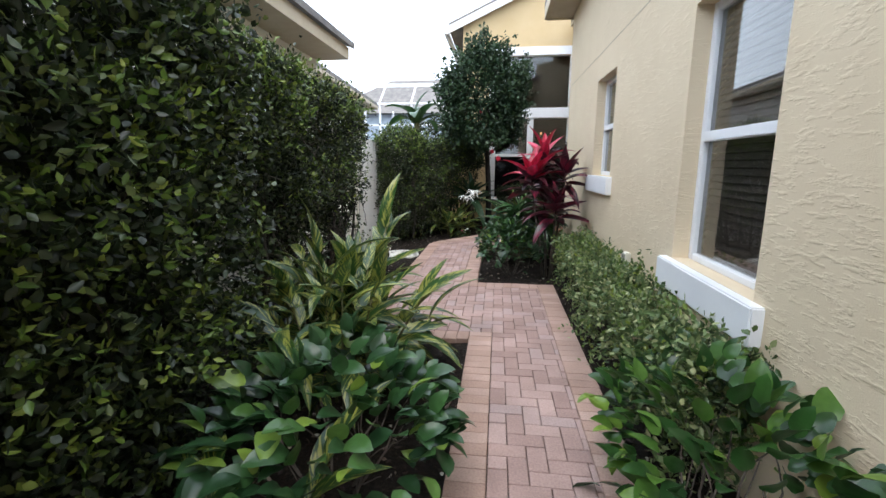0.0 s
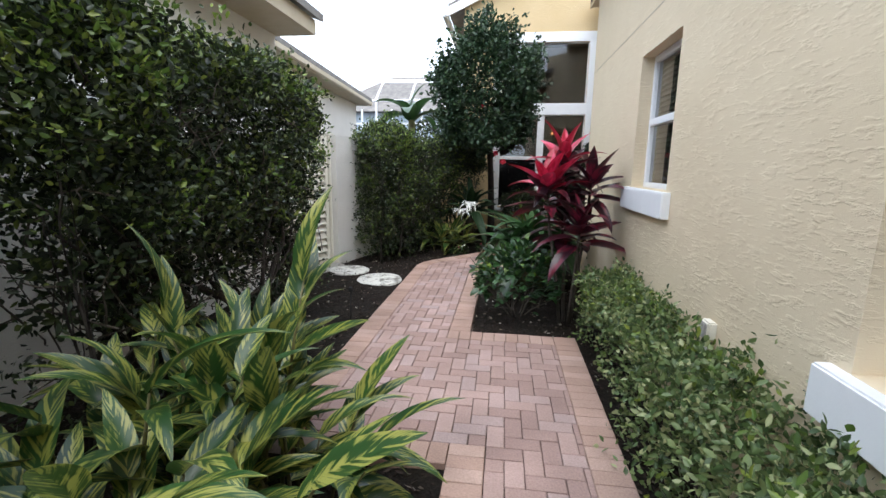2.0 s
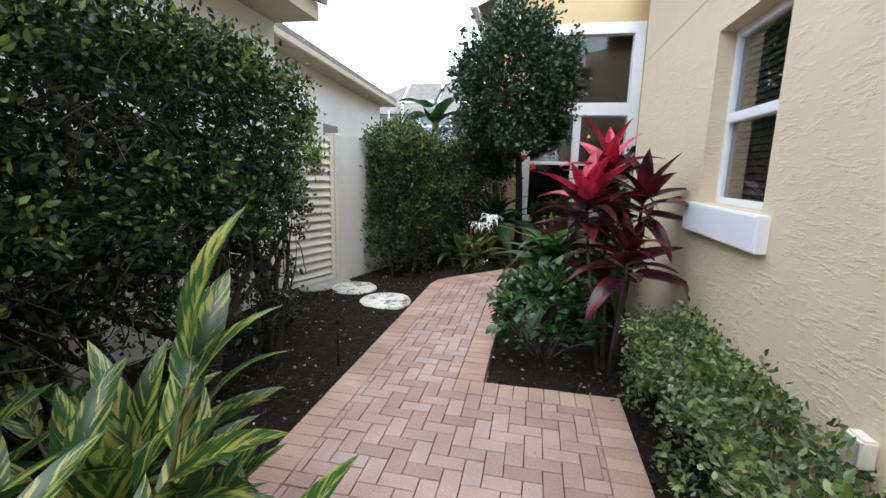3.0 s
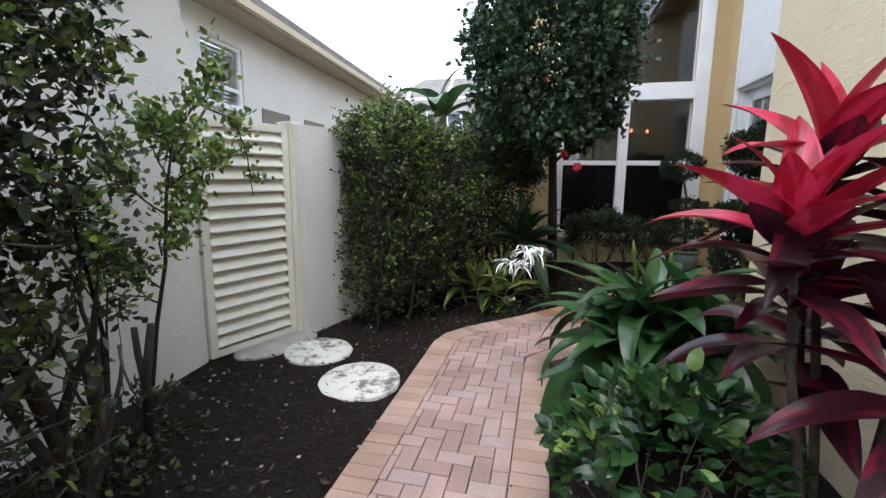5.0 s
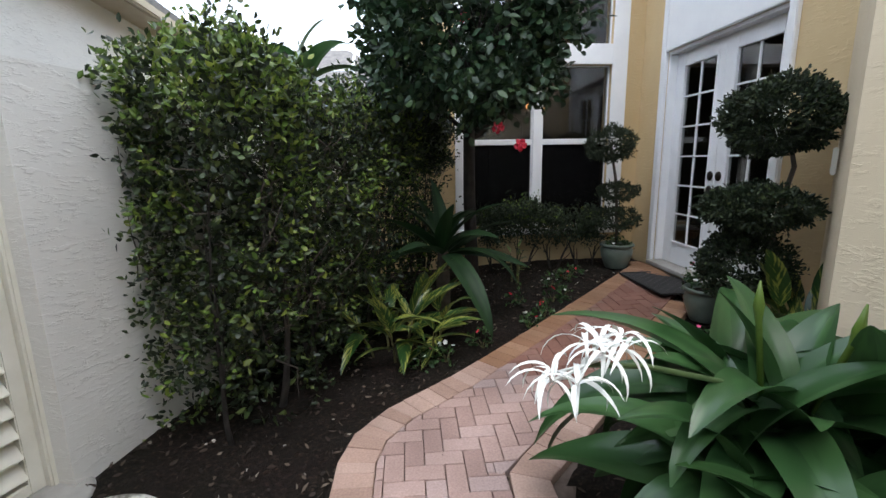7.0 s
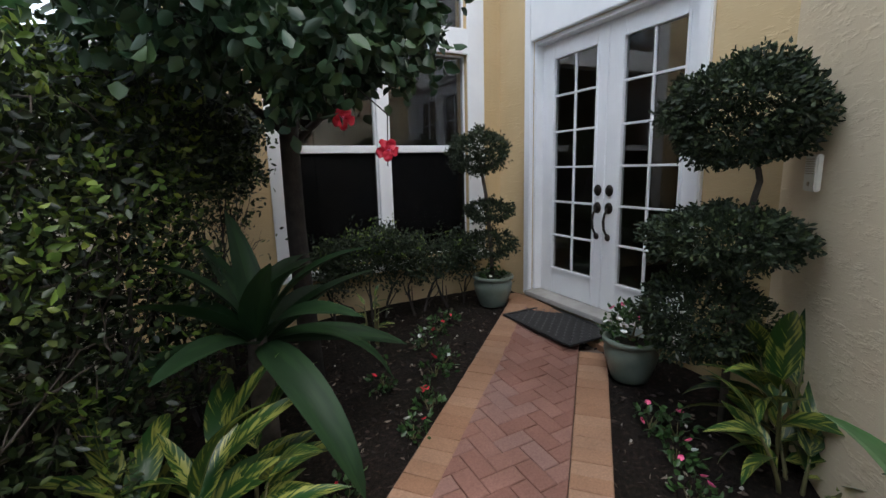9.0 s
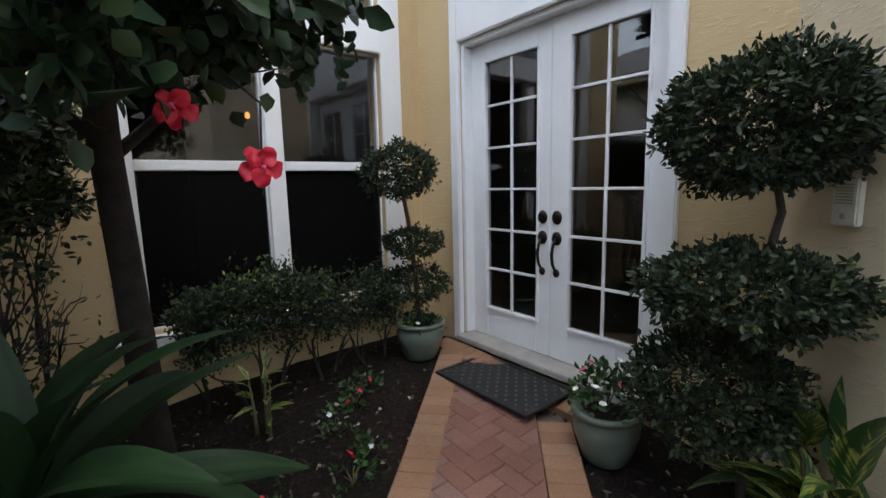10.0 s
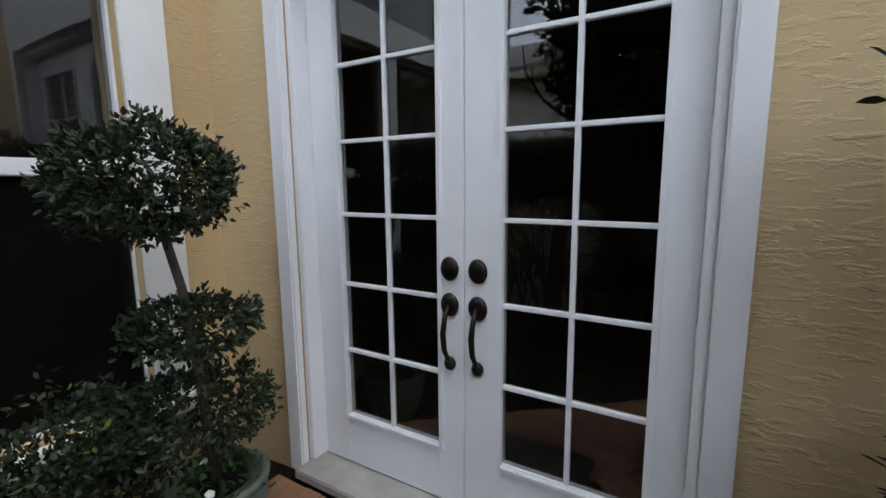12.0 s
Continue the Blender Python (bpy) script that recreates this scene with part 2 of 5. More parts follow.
def corner_window():
    """Tall white-framed windows in the north wall: two lights below, two above."""
    w = thing("window_3", pose(0, WY, 0), "tall white-framed corner window in two tiers", "window", kind="structure")
    o = -0.03
    part("right_casing", box((X1, o, ZS - 0.02), (X1 + 0.19, 0.0, ZT + 0.2), 0.006), WHITE, w)
    part("left_casing", box((X0 - 0.17, o, ZS - 0.02), (X0, 0.0, ZT + 0.2), 0.006), WHITE, w)
    part("middle_band", box((X0, o, ZM0), (X1, -0.001, ZM1), 0.006), WHITE, w)
    part("top_band", box((X0, o, ZT), (X1, -0.001, ZT + 0.2), 0.006), WHITE, w)
    part("sill", box((X0 - 0.2, -0.07, ZS - 0.1), (X1 + 0.22, 0.1, ZS - 0.02), 0.008), WHITE, w)
    for a, b in ((ZS, ZM0), (ZM1, ZT)):
        f = 0.012
        if a < 1:
            part("mullion", box((0.715, 0.0, a), (0.84, 0.14, b), 0.006), WHITE, w)
        for c, d in (((X0, 0.715), (0.84, X1)) if a < 1 else ((X0, X1),)):
            part("sash_frame", boxes(((c, 0.05, a), (c + f, 0.13, b)), ((d - f, 0.05, a), (d, 0.13, b)), ((c + f, 0.05, a), (d - f, 0.13, a + f)),
                                     ((c + f, 0.05, b - f), (d - f, 0.13, b)), bevel=0.005), WHITE, w)
            mid = 1.70 if a < 1 else None
            if mid:
                part("meeting_rail", box((c + f, 0.045, mid - 0.035), (d - f, 0.12, mid + 0.035), 0.006), WHITE, w)
            for e, g in (((a + f, mid - 0.035), (mid + 0.035, b - f)) if mid else ((a + f, b - f),)):
                q = part("pane", box((c + f, 0.085, e), (d - f, 0.091, g)), GLASS, w)
                q.visible_shadow = False
                if mid and e < 1:
                    part("insect_screen", box((c + f + 0.002, 0.066, e + 0.002), (d - f - 0.002, 0.069, g - 0.002)), SCREEN_MESH, w, "dark fine mesh screen over the lower pane")


corner_window()


def french_door():
    d = thing("door_1", pose(DX, 0, 0), "white double door with twelve-light glazing in each leaf", "door", kind="structure")
    yc = 10.37
    part("left_casing", box((-0.045, D1, DZ0 - 0.06), (0.0, D1 + 0.095, 4.4), 0.008), WHITE, d)
    part("right_casing", box((-0.045, D0 - 0.082, DZ0 - 0.12), (0.0, D0, 4.4), 0.008), WHITE, d)
    part("header_panel", box((-0.045, D0, DZ1), (-0.001, D1, 4.4), 0.008), WHITE, d)
    part("threshold", box((-0.10, D0, DZ0 - 0.05), (0.14, D1, DZ0 - 0.005), 0.006), CONCRETE, d, "pale worn threshold")
    for y0, y1, s in ((D0 + 0.035, yc - 0.002, -1), (yc + 0.002, D1 - 0.035, 1)):
        leaf = part("leaf", boxes(), WHITE, d)
        h0, h1 = 0.525, 2.45
        if s < 0:
            g0, g1 = 9.70, 10.208
        else:
            g0, g1 = 10.488, 11.0
        x0, x1 = 0.085, 0.13
        part("stile", box((x0, y0, DZ0), (x1, g0, DZ1 - 0.035), 0.004), WHITE, leaf)
        part("stile", box((x0, g1, DZ0), (x1, y1, DZ1 - 0.035), 0.004), WHITE, leaf)
        part("rail", box((x0, g0, DZ0), (x1, g1, h0), 0.004), WHITE, leaf)
        part("rail", box((x0, g0, h1), (x1, g1, DZ1 - 0.035), 0.004), WHITE, leaf)
        part("glazing_bead", boxes(((x0 - 0.012, g0 - 0.022, h0 - 0.022), (x0 + 0.004, g0, h1 + 0.022)), ((x0 - 0.012, g1, h0 - 0.022), (x0 + 0.004, g1 + 0.022, h1 + 0.022)),
                                   ((x0 - 0.012, g0, h0 - 0.022), (x0 + 0.004, g1, h0)), ((x0 - 0.012, g0, h1), (x0 + 0.004, g1, h1 + 0.022)), bevel=0.004), WHITE, leaf)
        b = 0.009
        part("glazing_bar", box((x0 + 0.004, (g0 + g1) / 2 - b, h0), (x0 + 0.03, (g0 + g1) / 2 + b, h1), 0.003), WHITE, leaf)
        for k in range(1, 6):
            z = h0 + (h1 - h0) * k / 6
            for c, e in ((g0, (g0 + g1) / 2 - b), ((g0 + g1) / 2 + b, g1)):
                part("glazing_bar", box((x0 + 0.004, c, z - b), (x0 + 0.03, e, z + b), 0.003), WHITE, leaf)
        for k in range(6):
            z0, z1 = h0 + (h1 - h0) * k / 6, h0 + (h1 - h0) * (k + 1) / 6
            for c, e in ((g0, (g0 + g1) / 2), ((g0 + g1) / 2, g1)):
                q = part("pane", box((x0 + 0.018, c, z0), (x0 + 0.022, e, z1)), GLASS, leaf)
                q.visible_shadow = False
        hy = yc + s * 0.062
        hv, hf = lathe(((0.0, 0.0), (0.034, 0.0), (0.036, 0.006), (0.03, 0.016), (0.016, 0.022), (0.0, 0.024)), 20)
        disc = mesh_from("rosette", hv, hf, DARK_METAL, True)
        for z, name in ((1.29, "deadbolt"), (1.145, "rosette"), (0.90, "rosette")):
            r_ = put(name, disc, leaf, "dark bronze lock" if name == "deadbolt" else "")
            sc = 1.15 if z > 1.1 else 0.72
            r_.matrix_local = pose(x0, hy, z, 0, -90, 0) @ Matrix.Diagonal((sc * 1.18, sc, 1, 1))
        pv, pf = tube([(x0 - 0.012, hy, 1.15), (x0 - 0.045, hy, 1.10), (x0 - 0.06, hy, 1.04), (x0 - 0.05, hy, 0.97), (x0 - 0.022, hy, 0.925), (x0 - 0.01, hy, 0.905)],
                      [0.010, 0.010, 0.012, 0.011, 0.009, 0.009], 10)
        put("pull_handle", mesh_from("pull_handle", pv, pf, DARK_METAL, True), leaf, "curved dark bronze pull handle")
        for z in (0.62, 1.15, 1.75, 2.3):
            hy2 = y1 + 0.008 if s > 0 else y0 - 0.008
            part("hinge", box((x0 - 0.012, hy2 - 0.008, z - 0.05), (x0 + 0.004, hy2 + 0.008, z + 0.05), 0.004), WHITE, leaf)
    part("frame", boxes(((0.0, D0, DZ0), (0.14, D0 + 0.033, DZ1)), ((0.0, D1 - 0.033, DZ0), (0.14, D1, DZ1)), ((0.0, D0 + 0.033, DZ1 - 0.033), (0.14, D1 - 0.033, DZ1)), bevel=0.004), WHITE, d)


french_door()

# rooms behind door and corner windows, their dimness put into a dark colour
tagged(part("interior_walls", boxes(((6.4, 8.9, 0.0), (6.5, 16.5, 5)), ((-0.7, 16.4, 0.0), (6.4, 16.5, 5)), ((DX + 0.23, 8.9, 0.0), (6.4, 9.0, 5))), ROOM_SHADE), "interior walls with dimness put into the colour", "wall", kind="structure")
tagged(part("interior_floor", boxes(((DX + 0.23, 9.0, 0.1), (6.5, 16.4, 0.25)), ((-0.7, WY + 0.23, 0.1), (DX + 0.23, 16.4, 0.25))), ROOM_SHADE), "interior floor with dimness put into the colour", "floor", kind="structure")
tagged(part("interior_ceiling", boxes(((DX + 0.23, 9.0, 4.75), (6.5, 16.5, 4.85)), ((-0.7, WY + 0.23, 4.6), (DX + 0.23, 16.5, 4.7))), ROOM_SHADE), "interior ceiling", "ceiling", kind="structure")

GLOW, n, l, p = node_mat("warm_bulb")
p.inputs["Emission Color"].default_value, p.inputs["Emission Strength"].default_value = (1.0, 0.36, 0.10, 1), 1.1


def sconce(x, y, z):
    t = thing("wall_sconce", pose(x, y, z), "lit warm sconce in the dim room", "lamp", "room sconces")
    V, F = lathe(((0.0, -0.04), (0.025, -0.03), (0.032, 0.0), (0.022, 0.03), (0.0, 0.045)), 14)
    put("bulb", mesh_from("bulb", V, F, GLOW, True), t)
    V, F = tube([(0, 0, -0.04), (0, 0.06, -0.12), (0, 0.14, -0.1)], [0.01, 0.012, 0.014], 8)
    put("arm", mesh_from("arm", V, F, DARK_METAL, True), t)
    part("back_plate", box((-0.05, 0.13, -0.16), (0.05, 0.15, 0.0), 0.006), DARK_METAL, t)


tagged(part("interior_partition", box((0.6, 14.3, 0.25), (3.2, 14.4, 4.6)), ROOM_SHADE), "partition carrying sconces, dimness put into its colour", "wall", kind="structure")
sconce(1.55, 14.14, 2.38)
sconce(1.25, 14.14, 2.40)

# roofs of the own house, and an added one that shades the entrance
def slab(q, t):
    bm = bmesh.new()
    lo = [bm.verts.new(v) for v in q]
    hi = [bm.verts.new((v[0], v[1], v[2] + t)) for v in q]
    bm.faces.new(lo[::-1]), bm.faces.new(hi)
    for i in range(4):
        bm.faces.new((lo[i], lo[(i + 1) % 4], hi[(i + 1) % 4], hi[i]))
    bmesh.ops.recalc_face_normals(bm, faces=bm.faces)
    return bm


tagged(part("roof", slab([(-1.30, WY - 0.10, 4.74), (2.4, WY - 0.10, 6.4), (2.4, WY + 6.3, 6.4), (-1.30, WY + 6.3, 4.74)], 0.14), ROOF_TILE), "grey tiled roof slope", "roof", kind="structure")
tagged(part("trim_rake", slab([(-1.32, WY - 0.15, 4.62), (2.4, WY - 0.15, 6.29), (2.4, WY - 0.102, 6.29), (-1.32, WY - 0.102, 4.62)], 0.18), WHITE), "white rake board under the roof edge", "trim", kind="structure")
bm = bmesh.new()
lo_ = [bm.verts.new((gx, WY + 0.01, gz_)) for gx, gz_ in ((-0.95, 4.6), (2.3, 4.6), (2.3, 6.33), (-0.95, 4.87))]
hi_ = [bm.verts.new((v.co.x, WY + 0.2, v.co.z)) for v in lo_]
bm.faces.new(lo_), bm.faces.new(hi_[::-1])
for i in range(4):
    bm.faces.new((lo_[i], hi_[i], hi_[(i + 1) % 4], lo_[(i + 1) % 4]))
bmesh.ops.recalc_face_normals(bm, faces=bm.faces)
tagged(part("wall_gable", bm, OCHRE), "ochre stucco gable under the roof edge", "wall", kind="structure")
tagged(part("trim_gutter", box((-1.42, WY - 0.15, 4.62), (-1.31, WY + 6, 4.76), 0.02), WHITE), "white gutter along the eave", "trim", kind="structure")
tagged(part("roof_main", slab([(0.70, -5, EAVE + 0.12), (6.5, -5, EAVE + 2.3), (6.5, 8.2, EAVE + 2.3), (0.70, 8.2, EAVE + 0.12)], 0.1), ROOF_TILE), "grey tiled roof over the long wall", "roof", kind="structure")
tagged(part("roof_soffit", box((0.74, -5, EAVE - 0.04), (WX + 0.22, 8.15, EAVE)), TRIM_CREAM), "beige soffit under the eave", "roof", kind="structure")
tagged(part("trim_fascia", box((0.70, -5, EAVE - 0.06), (0.738, 8.15, EAVE + 0.12)), TRIM_CREAM), "beige fascia board along the eave", "trim", kind="structure")
tagged(part("trim_fascia_end", slab([(0.74, 8.152, EAVE - 0.06), (1.7, 8.152, EAVE - 0.06), (1.7, 8.19, EAVE - 0.06), (0.74, 8.19, EAVE - 0.06)], 0.25), TRIM_CREAM), "beige fascia at the end of the eave", "trim", kind="structure")

# Unseen entry roof, soffit and fascia, added to block overhead sky from the court.
tagged(part("roof_shade", slab([(1.62, 8.55, HH + 0.06), (4.5, 8.55, HH + 1.2), (4.5, WY - 0.16, HH + 1.2), (1.62, WY - 0.16, HH + 0.06)], 0.1), ROOF_TILE), "added grey tiled roof that shades the entrance", "roof", kind="structure")
tagged(part("roof_shade_soffit", box((1.66, 8.57, HH + 0.001), (DX + 0.22, WY - 0.16, HH + 0.035)), TRIM_CREAM), "beige soffit of the added roof that shades the entrance", "roof", kind="structure")
tagged(part("trim_shade_fascia", box((1.62, 8.57, HH - 0.02), (1.658, WY - 0.16, HH + 0.15)), TRIM_CREAM), "beige fascia of the added roof that shades the entrance", "trim", kind="structure")

# ---- neighbour houses and garden wall ----
NX = -2.97
wall("wall_west", [((NX - 0.22, -6, -0.3), (NX, 7.32, 3.2)), ((NX - 4, 7.1, -0.3), (NX - 0.22, 7.32, 3.2))], GREYWALL, "pale stucco side wall of the neighbour house")
tagged(part("neighbour_eave", boxes(((NX - 0.3, -6, 3.12), (NX + 0.50, 7.34, 3.16))), TRIM_CREAM), "beige boarded soffit", "roof", kind="structure")
tagged(part("neighbour_fascia", boxes(((NX + 0.50, -6, 3.12), (NX + 0.53, 7.37, 3.30)), ((NX - 4, 7.34, 3.12), (NX + 0.5, 7.37, 3.30))), TRIM_CREAM), "beige fascia board", "trim", kind="structure")
tagged(part("neighbour_roof", slab([(NX + 0.60, -6, 3.30), (NX + 0.60, 7.46, 3.30), (NX - 4, 7.46, 5.1), (NX - 4, -6, 5.1)], 0.09), ROOF_TILE), "grey tiled neighbour roof", "roof", kind="structure")


def far_house():
    """The next house along, turned a few degrees."""
    h = thing("neighbour_house", pose(-4.2, 11.0, 0.26, 0, 0, 4.2), "pale stucco single-storey neighbour house with grey tiled roof", "house")
    for lo, hi in (((-0.65, -4.2, -0.5), (-0.40, -1.75, 3.3)), ((-0.65, -0.88, -0.5), (-0.40, 5.6, 3.3)), ((-0.65, -1.75, -0.5), (-0.4, -0.88, 2.12)),
                   ((-0.65, -1.75, 2.92), (-0.4, -0.88, 3.3)), ((-5, 5.4, -0.5), (-0.65, 5.6, 3.3))):
        part("wall", box(lo, hi), GREYWALL, h)
    for y in (-0.46, 0.92):
        part("vent", boxes(((-0.41, y, 1.9), (-0.385, y + 0.85, 2.2)), bevel=0.004), SLAT, h, "dark louvred vent")
    part("soffit", box((-0.65, -4.2, 3.22), (0.0, 5.9, 3.26)), TRIM_CREAM, h)
    part("gutter", box((0.0, -4.2, 3.22), (0.09, 5.95, 3.35), 0.02), TRIM_CREAM, h)
    part("roof", slab([(0.06, -4.2, 3.36), (0.06, 6.0, 3.36), (-5, 6.0, 5.3), (-5, -4.2, 5.3)], 0.1), ROOF_TILE, h)
    win = part("window", boxes(((-0.5, -1.75, 2.12), (-0.43, -1.69, 2.92)), ((-0.5, -0.94, 2.12), (-0.43, -0.88, 2.92)), ((-0.5, -1.69, 2.87), (-0.43, -0.94, 2.92)),
                               ((-0.5, -1.75, 2.06), (-0.34, -0.88, 2.13)), ((-0.5, -1.69, 2.32), (-0.43, -0.94, 2.37)), bevel=0.005), WHITE, h)
    q = part("pane", box((-0.475, -1.69, 2.13), (-0.47, -0.94, 2.87)), GLASS, win)
    q.visible_shadow = False
    for k in range(14):
        s = part("slat", box((-0.004, -1.69, -0.02), (0.004, -0.94, 0.02)), GREYWALL, win)
        s.matrix_local = pose(-0.53, 0, 2.18 + 0.05 * k, 0, 30, 0)
    return h


far_house()


def gate_and_wall():
    a, b = Vector((-2.95, 7.32, 0)), Vector((-2.66, 8.12, 0))
    ang = math.degrees(math.atan2(b.y - a.y, b.x - a.x)) - 90
    L = (b - a).length
    g = thing("louvred_gate", pose(a.x, a.y, -0.05, 0, 0, ang), "cream painted louvred wooden gate, closed", "gate")
    f, top = 0.065, 1.97
    part("gate_frame", boxes(((-0.05, 0, 0.02), (0.02, f, top)), ((-0.05, L - f, 0.02), (0.02, L, top)), ((-0.05, f, top - 0.07), (0.02, L - f, top)), ((-0.05, f, 0.02), (0.02, L - f, 0.08)), bevel=0.005), GATE_PAINT, g)
    # Board added behind the slats to keep yard light out of the gaps.
    part("gap_shade_board", box((-0.075, f, 0.08), (-0.06, L - f, top - 0.07)), GATE_PAINT, g)
    n_ = 17
    step = (top - 0.16) / n_
    bm = box((-0.010, f, -0.058), (0.010, L - f, 0.058), 0.004)
    me = bpy.data.meshes.new("slat")
    bm.to_mesh(me)
    bm.free()
    me.materials.append(GATE_PAINT)
    for k in range(n_):
        put("slat", me, g, m=pose(-0.01, 0, 0.13 + step * (k + 0.5) - 0.03, 0, -36, 0))
    post = thing("gate_post", pose(b.x, b.y, -0.1, 0, 0, ang), "cream stuccoed gate post", "post")
    part("shaft", box((-0.12, 0.0, 0), (0.06, 0.10, 2.03), 0.01), GATE_PAINT, post)
    part("cap", box((-0.13, -0.01, 2.03), (0.07, 0.11, 2.06), 0.008), GATE_PAINT, post)
    bm = box((-0.2, 0, -0.3), (0, 4.3, 1.93))
    o = part("wall_garden", bm, GREYWALL)
    o.matrix_world = pose(-2.50, 8.10, 0, 0, 0, -15)
    tagged(o, "pale rough stucco garden wall", "wall", kind="structure")


gate_and_wall()


# ---- plant materials ----
def leaf_mat(name, stops, rough=0.42, through_=0.18, by_object=False):
    """Leaf colours drawn at random leaf by leaf, a little light passing through."""
    m, n, l, p = node_mat(name)
    if by_object:
        src = n.new("ShaderNodeObjectInfo").outputs["Random"]
    else:
        src = n.new("ShaderNodeNewGeometry").outputs["Random Per Island"]
    r = ramp(n, stops)
    l.new(src, r.inputs["Fac"])
    fine = noise_node(n, l, 35.0, 3)
    col = mixed(n, l, 0.3, r.outputs["Color"], fine.outputs["Fac"], "OVERLAY")
    l.new(col, p.inputs["Base Color"])
    p.inputs["Roughness"].default_value = rough
    p.inputs["Specular IOR Level"].default_value = 0.45
    tr = n.new("ShaderNodeBsdfTranslucent")
    l.new(col, tr.inputs["Color"])
    mx = n.new("ShaderNodeMixShader")
    mx.inputs["Fac"].default_value = through_
    l.new(p.outputs["BSDF"], mx.inputs[1])
    l.new(tr.outputs["BSDF"], mx.inputs[2])
    l.new(mx.outputs["Shader"], n["Material Output"].inputs["Surface"])
    return m


def striped_mat(name, green, dark, cream, amount, slant=5.0, freq=10.0, rough=0.36):
    """Long leaf with slanting stripes either side of the midrib, by the leaf's own UV."""
    m, n, l, p = node_mat(name)
    uv = n.new("ShaderNodeUVMap")
    sep = n.new("ShaderNodeSeparateXYZ")
    l.new(uv.outputs["UV"], sep.inputs["Vector"])

    def op(kind, a, b=None):
        q = n.new("ShaderNodeMath")
        q.operation = kind
        for i, v in enumerate((a, b)):
            if v is None:
                continue
            if hasattr(v, "links"):
                l.new(v, q.inputs[i])
            else:
                q.inputs[i].default_value = v
        return q.outputs[0]

    d = op("ABSOLUTE", op("SUBTRACT", sep.outputs["X"], 0.5))
    side = op("GREATER_THAN", sep.outputs["X"], 0.5)
    info = n.new("ShaderNodeObjectInfo")
    s = op("ADD", op("SUBTRACT", op("MULTIPLY", sep.outputs["Y"], freq), op("MULTIPLY", d, slant)), op("ADD", op("MULTIPLY", side, 37.0), op("MULTIPLY", info.outputs["Random"], 90.0)))
    t = n.new("ShaderNodeTexNoise")
    t.noise_dimensions = "1D"
    t.inputs["Scale"].default_value, t.inputs["Detail"].default_value = 1.25, 3.0
    l.new(s, t.inputs["W"])
    r2 = n.new("ShaderNodeValToRGB")
    r2.color_ramp.elements[0].position, r2.color_ramp.elements[1].position = 0.49 - amount, 0.63 - amount
    zone = n.new("ShaderNodeTexNoise")
    zone.noise_dimensions = "2D"
    zone.inputs["Scale"].default_value, zone.inputs["Detail"].default_value = 2.2, 2.0
    vec = n.new("ShaderNodeCombineXYZ")
    l.new(op("ADD", op("MULTIPLY", sep.outputs["X"], 1.3), op("MULTIPLY", info.outputs["Random"], 61.0)), vec.inputs["X"])
    l.new(sep.outputs["Y"], vec.inputs["Y"])
    l.new(vec.outputs["Vector"], zone.inputs["Vector"])
    l.new(op("ADD", t.outputs["Fac"], op("MULTIPLY", op("SUBTRACT", zone.outputs["Fac"], 0.5), 0.85)), r2.inputs["Fac"])
    g = mixed(n, l, info.outputs["Random"], green, dark)
    edge = op("MULTIPLY", r2.outputs["Color"], 1.0)
    c = mixed(n, l, edge, g, cream)
    l.new(c, p.inputs["Base Color"])
    p.inputs["Roughness"].default_value = rough
    p.inputs["Specular IOR Level"].default_value = 0.5 if rough < 0.5 else 0.28
    tr = n.new("ShaderNodeBsdfTranslucent")
    l.new(c, tr.inputs["Color"])
    mx = n.new("ShaderNodeMixShader")
    mx.inputs["Fac"].default_value = 0.2
    l.new(p.outputs["BSDF"], mx.inputs[1])
    l.new(tr.outputs["BSDF"], mx.inputs[2])
    l.new(mx.outputs["Shader"], n["Material Output"].inputs["Surface"])
    b = n.new("ShaderNodeBump")
    b.inputs["Strength"].default_value, b.inputs["Distance"].default_value = 0.25, 0.004
    l.new(t.outputs["Fac"], b.inputs["Height"])
    l.new(b.outputs["Normal"], p.inputs["Normal"])
    return m


HEDGE_LEAF = leaf_mat("hedge_leaf", ((0.0, (0.009, 0.016, 0.008)), (0.5, (0.022, 0.036, 0.014)), (0.82, (0.046, 0.072, 0.022)), (1.0, (0.12, 0.15, 0.04))))
FRESH_LEAF = leaf_mat("fresh_leaf", ((0.0, (0.065, 0.12, 0.022)), (0.6, (0.12, 0.19, 0.034)), (1.0, (0.24, 0.29, 0.055))), 0.4, 0.3)
TREE_LEAF = leaf_mat("hibiscus_leaf", ((0.0, (0.012, 0.03, 0.014)), (0.6, (0.022, 0.055, 0.024)), (1.0, (0.05, 0.09, 0.03))), 0.48, 0.12)
TOPIARY_LEAF = leaf_mat("topiary_leaf", ((0.0, (0.010, 0.018, 0.008)), (0.7, (0.019, 0.034, 0.013)), (1.0, (0.052, 0.072, 0.023))), 0.6, 0.12)
LOWHEDGE_LEAF = leaf_mat("low_hedge_leaf", ((0.0, (0.04, 0.075, 0.026)), (0.45, (0.10, 0.155, 0.052)), (0.75, (0.19, 0.25, 0.10)), (1.0, (0.36, 0.38, 0.19))), 0.42, 0.2)
BROAD_LEAF = leaf_mat("broad_leaf", ((0.0, (0.014, 0.046, 0.012)), (0.6, (0.028, 0.084, 0.018)), (0.9, (0.08, 0.17, 0.028)), (1.0, (0.2, 0.3, 0.04))), 0.28, 0.18, True)
